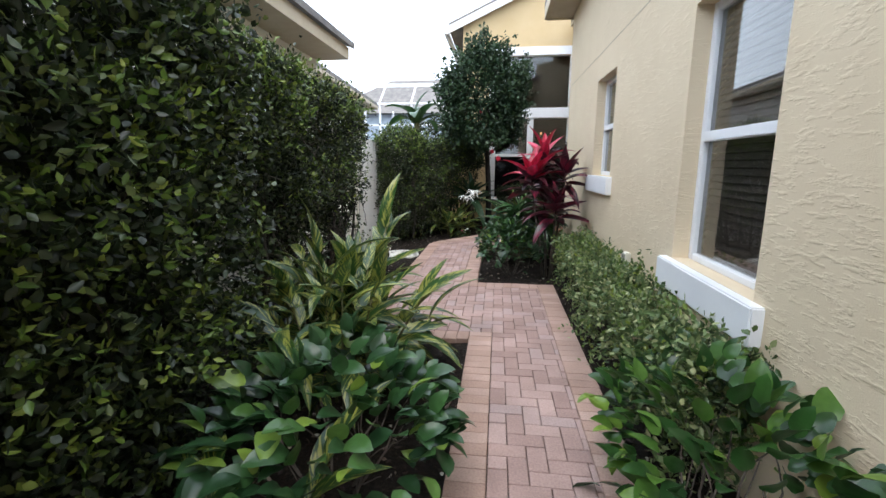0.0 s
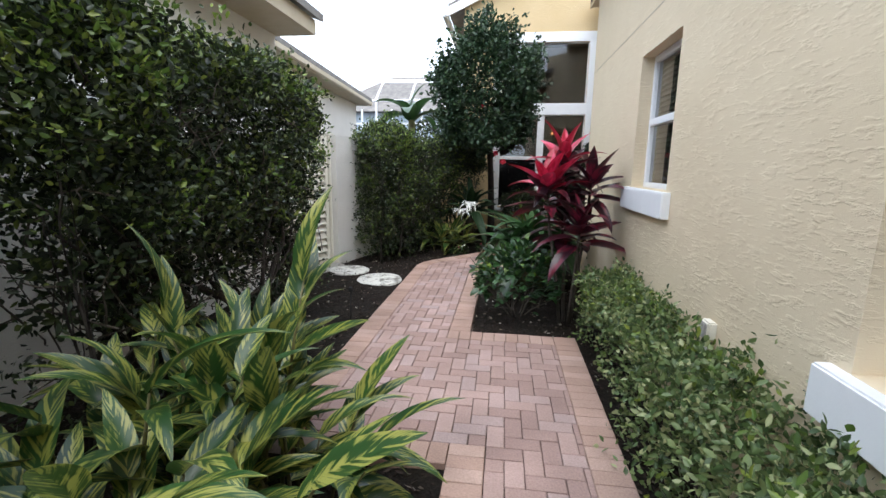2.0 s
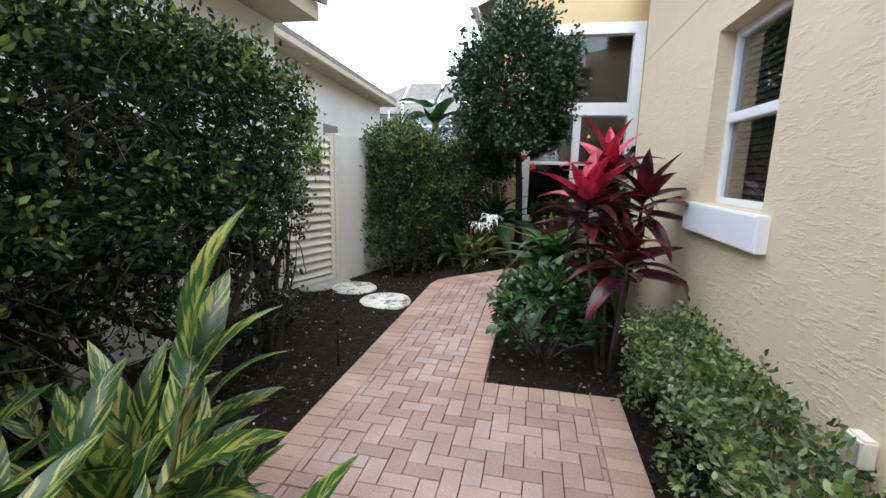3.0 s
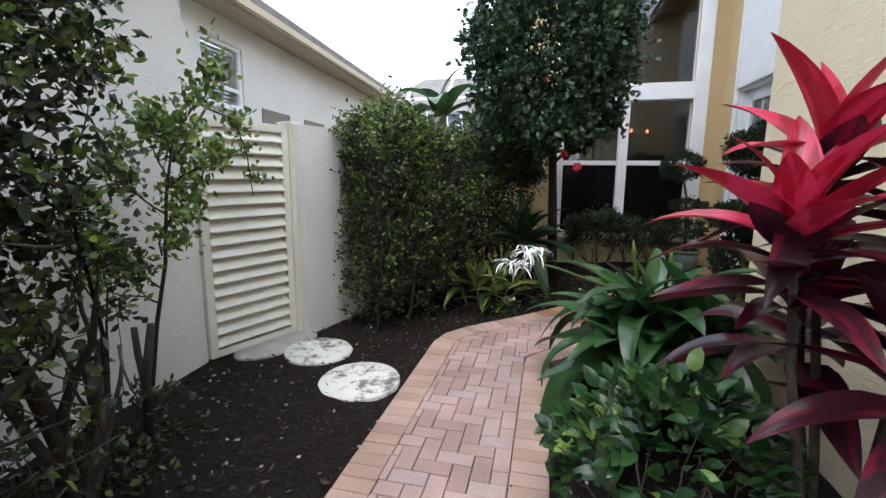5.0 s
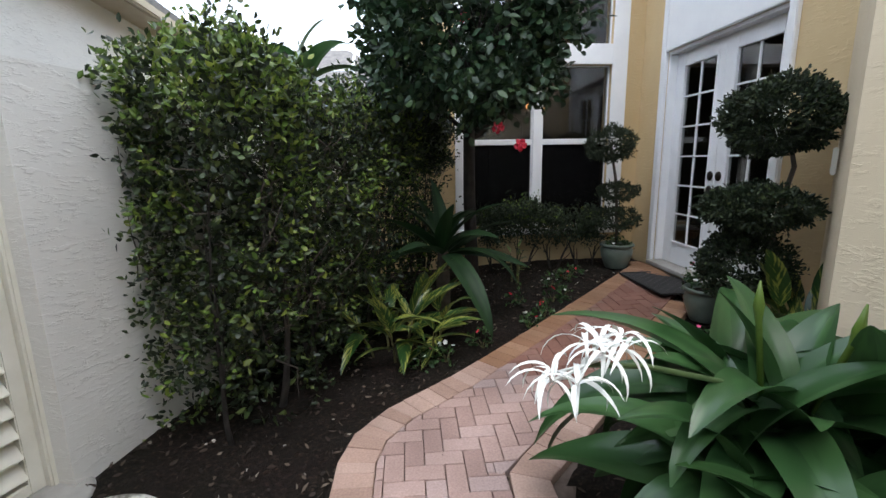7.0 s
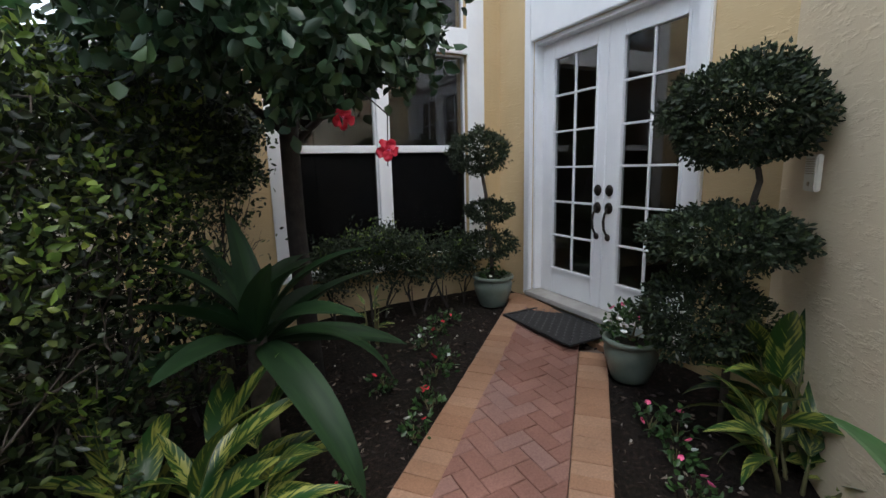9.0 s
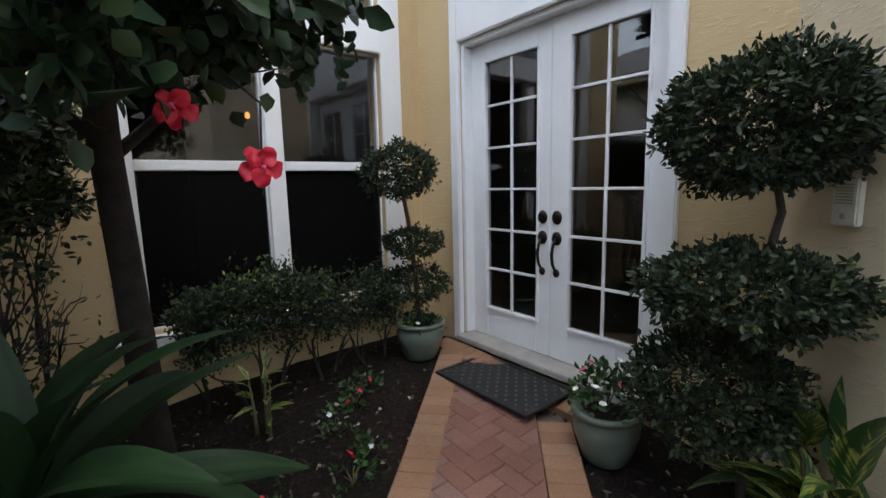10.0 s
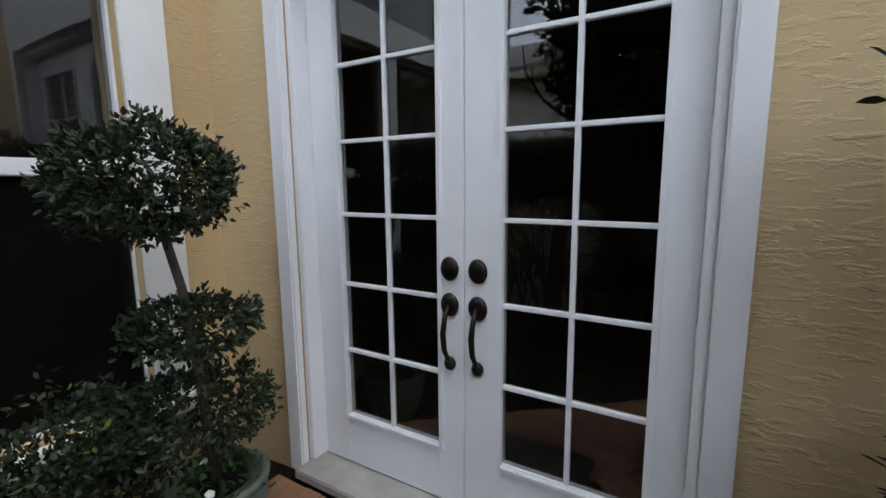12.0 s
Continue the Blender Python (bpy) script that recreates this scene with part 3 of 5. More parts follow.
BROAD_DARK = leaf_mat("broad_dark_leaf", ((0.0, (0.014, 0.042, 0.016)), (0.7, (0.03, 0.08, 0.024)), (0.88, (0.05, 0.12, 0.03)), (1.0, (0.22, 0.32, 0.05))), 0.3, 0.15, True)
CRINUM_LEAF = striped_mat("crinum_leaf", (0.024, 0.066, 0.020), (0.032, 0.080, 0.026), (0.044, 0.104, 0.034), 0.02, 0.4, 0.6, 0.3)
AGAVE_LEAF = striped_mat("rosette_leaf", (0.010, 0.028, 0.010), (0.014, 0.036, 0.013), (0.018, 0.046, 0.015), 0.02, 0.4, 0.6, 0.55)
GINGER_LEAF = striped_mat("variegated_leaf", (0.020, 0.066, 0.014), (0.016, 0.052, 0.015), (0.27, 0.28, 0.06), -0.03)
GINGER_PALE = striped_mat("pale_variegated_leaf", (0.028, 0.082, 0.016), (0.020, 0.06, 0.016), (0.31, 0.32, 0.078), 0.01)
CORDY_DARK = striped_mat("maroon_leaf", (0.055, 0.012, 0.02), (0.035, 0.012, 0.02), (0.16, 0.012, 0.03), -0.02, 0.6, 1.6, 0.3)
CORDY_RED = striped_mat("crimson_leaf", (0.42, 0.012, 0.035), (0.28, 0.01, 0.03), (0.62, 0.035, 0.10), 0.0, 0.6, 1.6, 0.32)
BARK = surface("grey_brown_bark", (0.05, 0.04, 0.032), (0.11, 0.09, 0.075), 14.0, 0.9, 0.7, 60.0, 0.008)
DARK_BARK = surface("dark_bark", (0.022, 0.018, 0.015), (0.05, 0.04, 0.034), 14.0, 0.9, 0.7, 60.0, 0.008)
STEM = surface("green_brown_stem", (0.10, 0.09, 0.04), (0.16, 0.15, 0.06), 9.0, 0.6, 0.2)
PETAL_WHITE = surface("white_petal", (0.82, 0.83, 0.80), (0.72, 0.74, 0.70), 10.0, 0.5, 0.05)
PETAL_RED = surface("red_petal", (0.58, 0.008, 0.03), (0.72, 0.035, 0.075), 30.0, 0.5, 0.3, 60.0)
PETAL_PINK = surface("pink_petal", (0.75, 0.08, 0.22), (0.8, 0.2, 0.35), 10.0, 0.5, 0.05)

rng = np.random.default_rng(7)


def gz(x, y):
    return rise(x, y) - 0.05


def leaf_cloud(pts, outs, length, width, spread=0.9, cup=0.25):
    """Verts and faces of one small folded leaf at each point, facing roughly outwards."""
    N = len(pts)
    d = outs + spread * rng.normal(size=(N, 3))
    d /= np.linalg.norm(d, axis=1)[:, None] + 1e-9
    side = np.cross(d, rng.normal(size=(N, 3)))
    side /= np.linalg.norm(side, axis=1)[:, None] + 1e-9
    up = np.cross(side, d)
    L = (length * rng.uniform(0.65, 1.25, N))[:, None]
    W = (width * rng.uniform(0.7, 1.2, N))[:, None] * 0.5
    V = np.empty((N, 6, 3))
    V[:, 0] = pts
    V[:, 1] = pts + d * L * 0.38 + side * W + up * W * cup
    V[:, 2] = pts + d * L * 0.72 + side * W * 0.75 + up * W * cup * 0.6
    V[:, 3] = pts + d * L - up * L * 0.08
    V[:, 4] = pts + d * L * 0.72 - side * W * 0.75 + up * W * cup * 0.6
    V[:, 5] = pts + d * L * 0.38 - side * W + up * W * cup
    base = (np.arange(N) * 6)[:, None]
    F = np.concatenate([base + np.array([[0, 1, 2, 3]]), base + np.array([[0, 3, 4, 5]])])
    return V.reshape(-1, 3), F


def cloud_part(name, parent, pts, outs, length, width, mat, spread=0.9, label=""):
    V, F = leaf_cloud(np.asarray(pts, float), np.asarray(outs, float), length, width, spread)
    me = bpy.data.meshes.new(name)
    me.vertices.add(len(V))
    me.vertices.foreach_set("co", V.astype(np.float32).ravel())
    me.loops.add(F.size)
    me.loops.foreach_set("vertex_index", F.astype(np.int32).ravel())
    me.polygons.add(len(F))
    me.polygons.foreach_set("loop_start", np.arange(0, F.size, 4, dtype=np.int32))
    me.polygons.foreach_set("loop_total", np.full(len(F), 4, dtype=np.int32))
    me.materials.append(mat)
    me.update(calc_edges=True)
    me.validate()
    ob = put(name, me, parent, label)
    ob["kind"] = "stuff"
    return ob


def twigs(centres, outs, per, reach):
    """Spread leaves along short twigs that leave each centre."""
    N = len(centres)
    t = rng.uniform(0.1, 1.0, (N, per, 1))
    d = outs[:, None, :] * 0.7 + 0.55 * rng.normal(size=(N, 1, 3))
    p = centres[:, None, :] + d * reach * t + rng.normal(size=(N, per, 3)) * reach * 0.22
    o = np.repeat(outs[:, None, :], per, 1)
    return p.reshape(-1, 3), o.reshape(-1, 3)


def branch_tree(start, heading, length, radius, depth, lumps, tips, wobble=0.25, split=3):
    pts, rad = [Vector(start)], [radius]
    d = Vector(heading).normalized()
    k = 5
    for i in range(k):
        d = (d + Vector(rng.normal(size=3)) * wobble * 0.4).normalized()
        pts.append(pts[-1] + d * length / k)
        rad.append(radius * (1 - 0.45 * (i + 1) / k))
    lumps.append(tube(pts, rad, 7 if depth > 1 else 5))
    if depth == 0:
        tips.append(tuple(pts[-1]))
        tips.append(tuple(pts[3]))
        return
    for j in range(split):
        q = pts[2 + (j * 3) // split] if j < split - 1 else pts[-1]
        dd = (d + Vector(rng.normal(size=3)) * 0.42 + Vector((0, 0, 0.3))).normalized()
        branch_tree(q, dd, length * 0.6, rad[-1] * 0.85, depth - 1, lumps, tips, wobble, split)


def hedge(name, path, height, depth, label, dens, leaf=0.042, stems=10, low=0.15, group="", shell=0.2, fresh=0.12, mat=None, gaps=0.0, freshmat=None, fill=0.0, sparse=0, girth=1.0, thin_end=1.0, bare=0):
    """A clipped hedge along a line of plan points: stems, inner twigs and an uneven leaf shell."""
    a, b = Vector((*path[0], 0)), Vector((*path[1], 0))
    run = (b - a).length
    ang = math.degrees(math.atan2(b.y - a.y, b.x - a.x))
    h = thing(name, pose(a.x, a.y, gz(a.x, a.y), 0, 0, ang), label, "hedge", group)
    H0, H1 = height
    area = run * (H0 + H1) + depth * run + depth * (H0 + H1)
    N = int(area * dens)
    u = rng.uniform(0, 1, (N * 2, 3))
    top = (H0 + (H1 - H0) * u[:, 0])
    face = rng.choice(6, N * 2, p=[0.26, 0.26, 0.18, 0.08, 0.08, 0.14])
    x, y, z = u[:, 0] * run, (u[:, 1] - 0.5) * depth, low + (top - low) * u[:, 2]
    out = rng.normal(size=(N * 2, 3)) * 0.3
    y = np.where(face == 0, depth / 2, np.where(face == 1, -depth / 2, y))
    out[face == 0, 1] += 1
    out[face == 1, 1] -= 1
    z = np.where(face == 2, top, z)
    out[face == 2, 2] += 1
    x = np.where(face == 3, 0, np.where(face == 4, run, x))
    out[face == 3, 0] -= 1
    out[face == 4, 0] += 1
    out[:, 2] += 0.35
    P = np.stack([x, y, z], 1)
    bulge = np.array([noise.noise((q[0] * 1.7 + a.x * 3, q[1] * 2.5, q[2] * 1.9)) + 0.6 * noise.noise((q[0] * 5 + a.y, q[1] * 5, q[2] * 5)) for q in P])
    P += out * (bulge[:, None] * 0.17 * min(1.0, H0) - 0.06) - out * (rng.uniform(0, 1, (N * 2, 1)) ** 2) * shell
    lowness = np.clip((P[:, 2] - low) / (0.55 * np.maximum(H0, H1)), 0, 1)
    keep = (rng.uniform(0, 1, N * 2) < 0.35 + 0.65 * lowness) & (bulge > -0.42 + gaps * (1.2 - lowness)) & (P[:, 2] > 0.02) & (rng.uniform(0, 1, N * 2) < np.where(P[:, 0] > 0.8 * run, thin_end, 1.0))
    P, out, bulge = P[keep][:N], out[keep][:N], bulge[keep][:N]
    out /= np.linalg.norm(out, axis=1)[:, None]
    pts, o = twigs(P, out, 7, leaf * 2.6)
    cloud_part("foliage", h, pts, o, leaf, leaf * 0.55, mat or HEDGE_LEAF, 1.0)
    if sparse:
        M = sparse
        lowp = np.stack([rng.uniform(0, 1, M) * run, rng.uniform(-0.5, 0.5, M) * depth, 0.1 + rng.uniform(0, 1, M) ** 0.8 * low], 1)
        pts, o = twigs(lowp, rng.normal(size=(M, 3)) * 0.6, 6, leaf * 3)
        cloud_part("lower_leaves", h, pts, o, leaf, leaf * 0.5, mat or HEDGE_LEAF, 1.0)
    if H0 > 1 and fill:
        M = int(len(P) * fill)
        inner = np.stack([rng.uniform(0.05, 0.95, M) * run, rng.uniform(-0.3, 0.3, M) * depth, low * 0.7 + rng.uniform(0, 0.9, M) * (min(H0, H1) - low)], 1)
        pts, o = twigs(inner, rng.normal(size=(M, 3)) * 0.5, 5, leaf * 3)
        cloud_part("inner_foliage", h, pts, o, leaf * 1.4, leaf * 0.8, HEDGE_LEAF, 1.0)
    hi = rng.uniform(0, 1, len(P)) < fresh * (0.35 + 1.4 * np.clip(bulge + 0.25, 0, 1)) * np.where(P[:, 2] > 0.8 * H0, 2.2, 0.8)
    if hi.sum():
        pts, o = twigs(P[hi] + out[hi] * 0.05, out[hi], 6, leaf * 2.2)
        cloud_part("new_growth", h, pts, o, leaf, leaf * 0.5, freshmat or FRESH_LEAF, 0.8, "bright yellow-green new leaves")
    if bare:
        lumps = []
        for k in range(bare):
            q = Vector((rng.uniform(0.03, 0.97) * run, rng.uniform(-0.46, 0.46) * depth, 0.35 + rng.uniform(0, 0.9) * (min(H0, H1) - 0.35)))
            d = Vector((rng.normal(), rng.normal() * 0.7, rng.normal() * 0.5 + 0.35)).normalized() * rng.uniform(0.06, 0.14)
            line = [q]
            for i in range(3):
                d = d + Vector(rng.normal(size=3)) * 0.03
                line.append(line[-1] + d)
            line = [Vector((min(max(v.x, 0.02), run - 0.02), min(max(v.y, -0.5 * depth), 0.5 * depth), min(v.z, hh_cap))) for v in line for hh_cap in (min(H0, H1) * 0.98,)]
            lumps.append(tube(line, [0.0055, 0.0045, 0.0035, 0.002], 4))
        V, F = merged(*lumps)
        tw_ = put("twig_tangle", mesh_from("twig_tangle", V, F, BARK, True), h, "thin bare grey-brown twigs")
        tw_["kind"] = "stuff"
    for k in range(stems):
        sx = run * (k + 0.5 + 0.5 * rng.uniform(-1, 1)) / stems
        lumps, tips = [], []
        hh = H0 + (H1 - H0) * sx / run
        branch_tree((sx, rng.uniform(-0.25, 0.25) * depth, -0.06), (rng.normal() * 0.12, rng.normal() * 0.1, 1), hh * 0.48, girth * (0.012 + 0.014 * min(hh, 2.2) / 2 * rng.uniform(0.7, 1.2)), 2 if hh > 1 else 1, lumps, tips, 0.3, 3)
        V, F = merged(*lumps)
        V = [(min(max(v.x, 0.04), run - 0.04) if hh > 1 else v.x, 0.42 * depth * math.tanh(v.y / (0.42 * depth)), min(v.z, hh * 0.97)) for v in V]
        put("stem", mesh_from("stem", V, F, DARK_BARK, True), h)
    return h


def blade_mesh(name, L, W, bend, fold, mat, seg=9, shape=(0.35, 1.0), twist=0.0, wave=0.0):
    """A long leaf from the origin along +x that arches down; UV x across, y along."""
    verts, faces, uvs = [], [], []
    x = z = 0.0
    for i in range(seg + 1):
        t = i / seg
        a = bend[0] + (bend[1] - bend[0]) * t
        if i:
            x += L / seg * math.cos(radians(a))
            z += L / seg * math.sin(radians(a))
        w = W * 0.5 * (math.sin(math.pi * min(1.0, t ** shape[0] * 0.985 + 0.012)) ** shape[1]) + W * 0.03 * (1 - t)
        tw = radians(twist * t)
        for c, u in ((-1, 0.0), (-0.5, 0.25), (0, 0.5), (0.5, 0.75), (1, 1.0)):
            lift = abs(c) * w * fold + wave * w * math.sin(9 * t + c * 2)
            yy = c * w
            verts.append((x - lift * math.sin(radians(a)), yy * math.cos(tw) - lift * math.sin(tw), z + lift * math.cos(radians(a)) + yy * math.sin(tw)))
            uvs.append((u, t))
    for i in range(seg):
        for c in range(4):
            q = i * 5 + c
            faces.append((q, q + 1, q + 6, q + 5))
    return mesh_from(name, verts, faces, mat, True, uvs)


def blades(name, L, W, mat, bends, fold=0.35, seg=9, shape=(0.6, 0.8), wave=0.0):
    return [blade_mesh(name, L * s, W * s2, b, fold, mat, seg, shape, tw, wave) for b, s, s2, tw in bends]


# ---- kinds of plants ----
GINGER_B = blades("leaf", 0.41, 0.10, GINGER_LEAF, (((10, -35), 1, 1, 12), ((5, -55), 1.1, 1, -15), ((0, -20), 0.85, 1.05, 8), ((15, -70), 1.05, 0.9, 20)), 0.3)
GINGER_P = blades("leaf", 0.40, 0.095, GINGER_PALE, (((10, -35), 1, 1, 12), ((5, -60), 1.1, 1, -18), ((0, -20), 0.85, 1.05, 8)), 0.3)


def ginger(x, y, n, height, label, spread=0.22, pale=0.4, lean=0.35, scale=1.0, upright=6):
    g = thing("variegated_ginger", pose(x, y, gz(x, y)), label, "plant", "variegated ginger clumps")
    for k in range(n):
        az = 2.4 * k + rng.uniform(-0.4, 0.4)
        r0 = spread * math.sqrt((k + 0.3) / n)
        hh = height * rng.uniform(0.6, 1.05)
        bx, by = r0 * math.cos(az), r0 * math.sin(az)
        tx, ty = bx + math.cos(az) * lean * hh * (0.3 + 0.9 * k / n), by + math.sin(az) * lean * hh * (0.3 + 0.9 * k / n)
        pts = [(bx + (tx - bx) * t ** 1.6, by + (ty - by) * t ** 1.6, -0.03 + hh * t) for t in (0, 0.25, 0.5, 0.75, 1.0)]
        V, F = tube(pts, [0.011, 0.010, 0.009, 0.007, 0.004], 6)
        put("stem", mesh_from("stem", V, F, STEM, True), g)
        m = int(4 + 5 * hh)
        for j in range(m):
            t = 0.25 + 0.75 * (j + 0.6) / m
            px, py, pz = bx + (tx - bx) * t ** 1.6, by + (ty - by) * t ** 1.6, hh * t
            a2 = math.degrees(az) + (85 if j % 2 else -85) * (1 - 0.75 * t) + rng.uniform(-30, 30)
            lib = GINGER_P if rng.uniform() < pale else GINGER_B
            e = upright + 50 * t ** 2 + rng.uniform(-16, 16)
            put("leaf", lib[rng.integers(len(lib))], g, m=pose(px, py, pz, rng.uniform(-25, 25), -e, a2) @ Matrix.Scale(scale * rng.uniform(0.75, 1.12), 4))
    return g


BROAD_B = blades("leaf", 0.115, 0.07, BROAD_LEAF, (((10, -25), 1, 1, 5), ((0, -45), 1.15, 1.05, -10), ((20, -5), 0.85, 0.9, 10)), 0.22, 5, (0.7, 0.6), 0.08)
BROAD_L = blades("leaf", 0.125, 0.078, BROAD_DARK, (((10, -25), 1, 1, 5), ((0, -45), 1.15, 1.05, -10), ((20, -5), 0.85, 0.9, 10)), 0.22, 5, (0.7, 0.6), 0.08)
BROAD_D = blades("leaf", 0.10, 0.058, BROAD_DARK, (((10, -25), 1, 1, 5), ((0, -45), 1.15, 1.05, -10), ((20, -5), 0.85, 0.9, 10)), 0.2, 5, (0.7, 0.6), 0.06)


def broad_shrub(x, y, rx, ry, h, n, lib, label, name="broadleaf_shrub", scale=1.0):
    s = thing(name, pose(x, y, gz(x, y)), label, "shrub")
    lumps, tips = [], []
    for k in range(9):
        a = 2.4 * k
        branch_tree((0.1 * math.cos(a) * rx, 0.1 * math.sin(a) * ry, -0.03), (math.cos(a) * rx * 1.3, math.sin(a) * ry * 1.3, h * 1.1), h * 0.5, 0.008, 1, lumps, tips, 0.3, 3)
    V, F = merged(*lumps)
    put("stem", mesh_from("stem", V, F, BARK, True), s)
    for k in range(n):
        v = rng.normal(size=3)
        v[2] = abs(v[2]) * 0.9 - 0.15
        v /= np.linalg.norm(v)
        lump = 1 + 0.28 * noise.noise((v[0] * 2.4 + x * 5, v[1] * 2.4, v[2] * 2.4 + y))
        r = (0.72 + 0.28 * rng.uniform() ** 0.6) * lump
        p = (v[0] * rx * r, v[1] * ry * r, max(0.05, h * 0.42 + v[2] * h * 0.56 * r))
        az = math.degrees(math.atan2(v[1], v[0])) + rng.uniform(-60, 60)
        el = 15 + 45 * v[2] + rng.uniform(-30, 30)
        put("leaf", lib[rng.integers(len(lib))], s, m=pose(*p, rng.uniform(-35, 35), -el, az) @ Matrix.Scale(scale * rng.uniform(0.7, 1.2), 4))
    return s


def rosette(name, x, y, z0, n, lib, elev, label, category="plant", tilt=18, start=0.0, sc=(0.8, 1.15), r0=0.04, parent=None, zstep=0.0):
    """Leaves in a spiral round one heart: outer ones low, inner ones upright."""
    g = parent or thing(name, pose(x, y, z0), label, category)
    for k in range(n):
        t = k / max(1, n - 1)
        az = start + 137.5 * k + rng.uniform(-12, 12)
        el = elev[0] + (elev[1] - elev[0]) * t + rng.uniform(-8, 8)
        px, py = r0 * (1 - t) * math.cos(radians(az)), r0 * (1 - t) * math.sin(radians(az))
        base = Vector((px, py, zstep * t))
        if parent:
            base = base + Vector((x, y, z0))
        put("leaf", lib[rng.integers(len(lib))], g, m=pose(*base, rng.uniform(-tilt, tilt), -el, az) @ Matrix.Scale(rng.uniform(*sc) * (1 - 0.18 * t), 4))
    return g


# ---- the left bed ----
hedge("hedge", ((-1.82, -2.2), (-1.74, 2.2)), (3.25, 2.15), 1.0, "tall clipped dark green hedge against the neighbour wall", 400, 0.046, stems=10, group="hedges", fresh=0.42, fill=0.7, thin_end=0.9)
hedge("hedge", ((-2.0, 3.12), (-2.05, 5.65)), (2.28, 2.2), 0.72, "thinning tall hedge with bare lower stems", 265, 0.043, stems=11, low=1.1, group="hedges", gaps=0.18, fresh=0.2, fill=0.3, sparse=420, girth=1.6, thin_end=0.5, bare=420)
hedge("hedge", ((-2.04, 8.42), (-1.12, 10.45)), (2.1, 1.98), 0.74, "leafy clipped hedge in front of the garden wall", 235, 0.046, stems=10, low=0.1, group="hedges", fresh=0.42, fill=0.22, gaps=0.12, bare=460, girth=1.15)
hedge("hedge", ((-1.04, 10.5), (-0.60, 11.55)), (1.95, 1.98), 0.55, "leggy end of the hedge with bare stems below", 360, 0.047, stems=13, low=1.45, group="hedges", fresh=0.0, sparse=260, girth=0.75)
broad_shrub(-0.70, 1.75, 0.52, 0.55, 0.74, 360, BROAD_L, "glossy broad-leaved green shrub beside the path")
ginger(-0.95, 2.5, 10, 0.85, "tall variegated ginger with yellow-striped leaves in mulch", lean=0.42, scale=1.05, pale=0.55)
ginger(-1.4, 2.85, 8, 0.85, "variegated ginger with long cream-striped leaves", pale=0.25, lean=0.3, scale=1.05)
ginger(-0.80, 3.12, 8, 0.55, "low variegated ginger spilling towards the path edge", pale=0.75, lean=0.5, scale=1.1)
ginger(-1.05, 3.2, 8, 1.05, "tall upright variegated ginger with yellow-striped leaves", lean=0.26, scale=1.15, pale=0.55, upright=30)
ginger(-1.42, 3.6, 9, 0.62, "arching variegated ginger beside the widened path", pale=0.6, lean=0.55)
ginger(-0.85, 1.15, 4, 0.45, "short variegated ginger under the hedge", pale=0.4, lean=0.6)

# ---- the right bed along the house ----
hedge("low_hedge", ((0.95, 1.9), (0.95, 5.5)), (0.74, 0.64), 0.40, "knee-high clipped hedge with pale green leaves", 300, 0.041, stems=14, low=0.12, shell=0.1, mat=LOWHEDGE_LEAF, fresh=0.1)
broad_shrub(0.84, 1.55, 0.36, 0.8, 0.80, 420, BROAD_B, "glossy light green broad-leaved shrub by the house wall")
broad_shrub(0.20, 6.15, 0.46, 0.44, 0.78, 560, BROAD_D, "rounded dark green shrub with pale new leaves", scale=0.9)

CORDY_L = blades("leaf", 0.52, 0.15, CORDY_DARK, (((5, -30), 1, 1, 10), ((10, -60), 1.1, 0.95, -15), ((0, -12), 0.9, 1.05, 8)), 0.3, 8)
CORDY_R = blades("leaf", 0.5, 0.15, CORDY_RED, (((5, -25), 1, 1, 10), ((5, -45), 1.05, 0.95, -12)), 0.35, 8)


def cordyline(x, y):
    c = thing("cordyline", pose(x, y, gz(x, y)), "crimson and maroon cordyline with several canes", "plant")
    for k, (dx, dy, hh, red) in enumerate(((-0.26, -0.04, 1.36, 1.0), (-0.10, 0.16, 1.60, 0.8), (0.04, -0.2, 1.02, 0.1), (-0.06, 0.26, 1.05, 0.15), (0.16, 0.06, 1.42, 0.1))):
        pts = [(dx * 0.25, dy * 0.25, -0.05), (dx * 0.5, dy * 0.5, hh * 0.35), (dx * 0.85, dy * 0.85, hh * 0.7), (dx, dy, hh)]
        V, F = tube(pts, [0.018, 0.016, 0.014, 0.012], 7)
        put("cane", mesh_from("cane", V, F, BARK, True), c)
        n_out = 14
        rosette("", dx, dy, hh - 0.20, n_out, CORDY_L, (-12, 38), "", parent=c, sc=(0.75, 1.05), zstep=0.16, start=40 * k)
        if red > 0.3:
            rosette("", dx, dy, hh - 0.02, int(12 * red), CORDY_R, (24, 82), "", parent=c, sc=(0.75, 1.05), zstep=0.05, start=70 * k)
        else:
            rosette("", dx, dy, hh - 0.02, 6, CORDY_L, (35, 80), "", parent=c, sc=(0.7, 0.95), zstep=0.05, start=70 * k)
    return c


cordyline(0.70, 5.99)

CRINUM_B = blades("leaf", 0.85, 0.225, CRINUM_LEAF, (((12, -60), 1, 1, 18), ((8, -85), 1.1, 1, -22), ((5, -35), 0.9, 1.05, 12), ((15, -110), 1.05, 1.0, 25), ((0, -50), 0.75, 0.9, -30)), 0.32, 12, (0.6, 0.75), 0.05)
STALK = surface("green_stalk", (0.05, 0.085, 0.03), (0.08, 0.12, 0.04), 9.0, 0.5, 0.1)
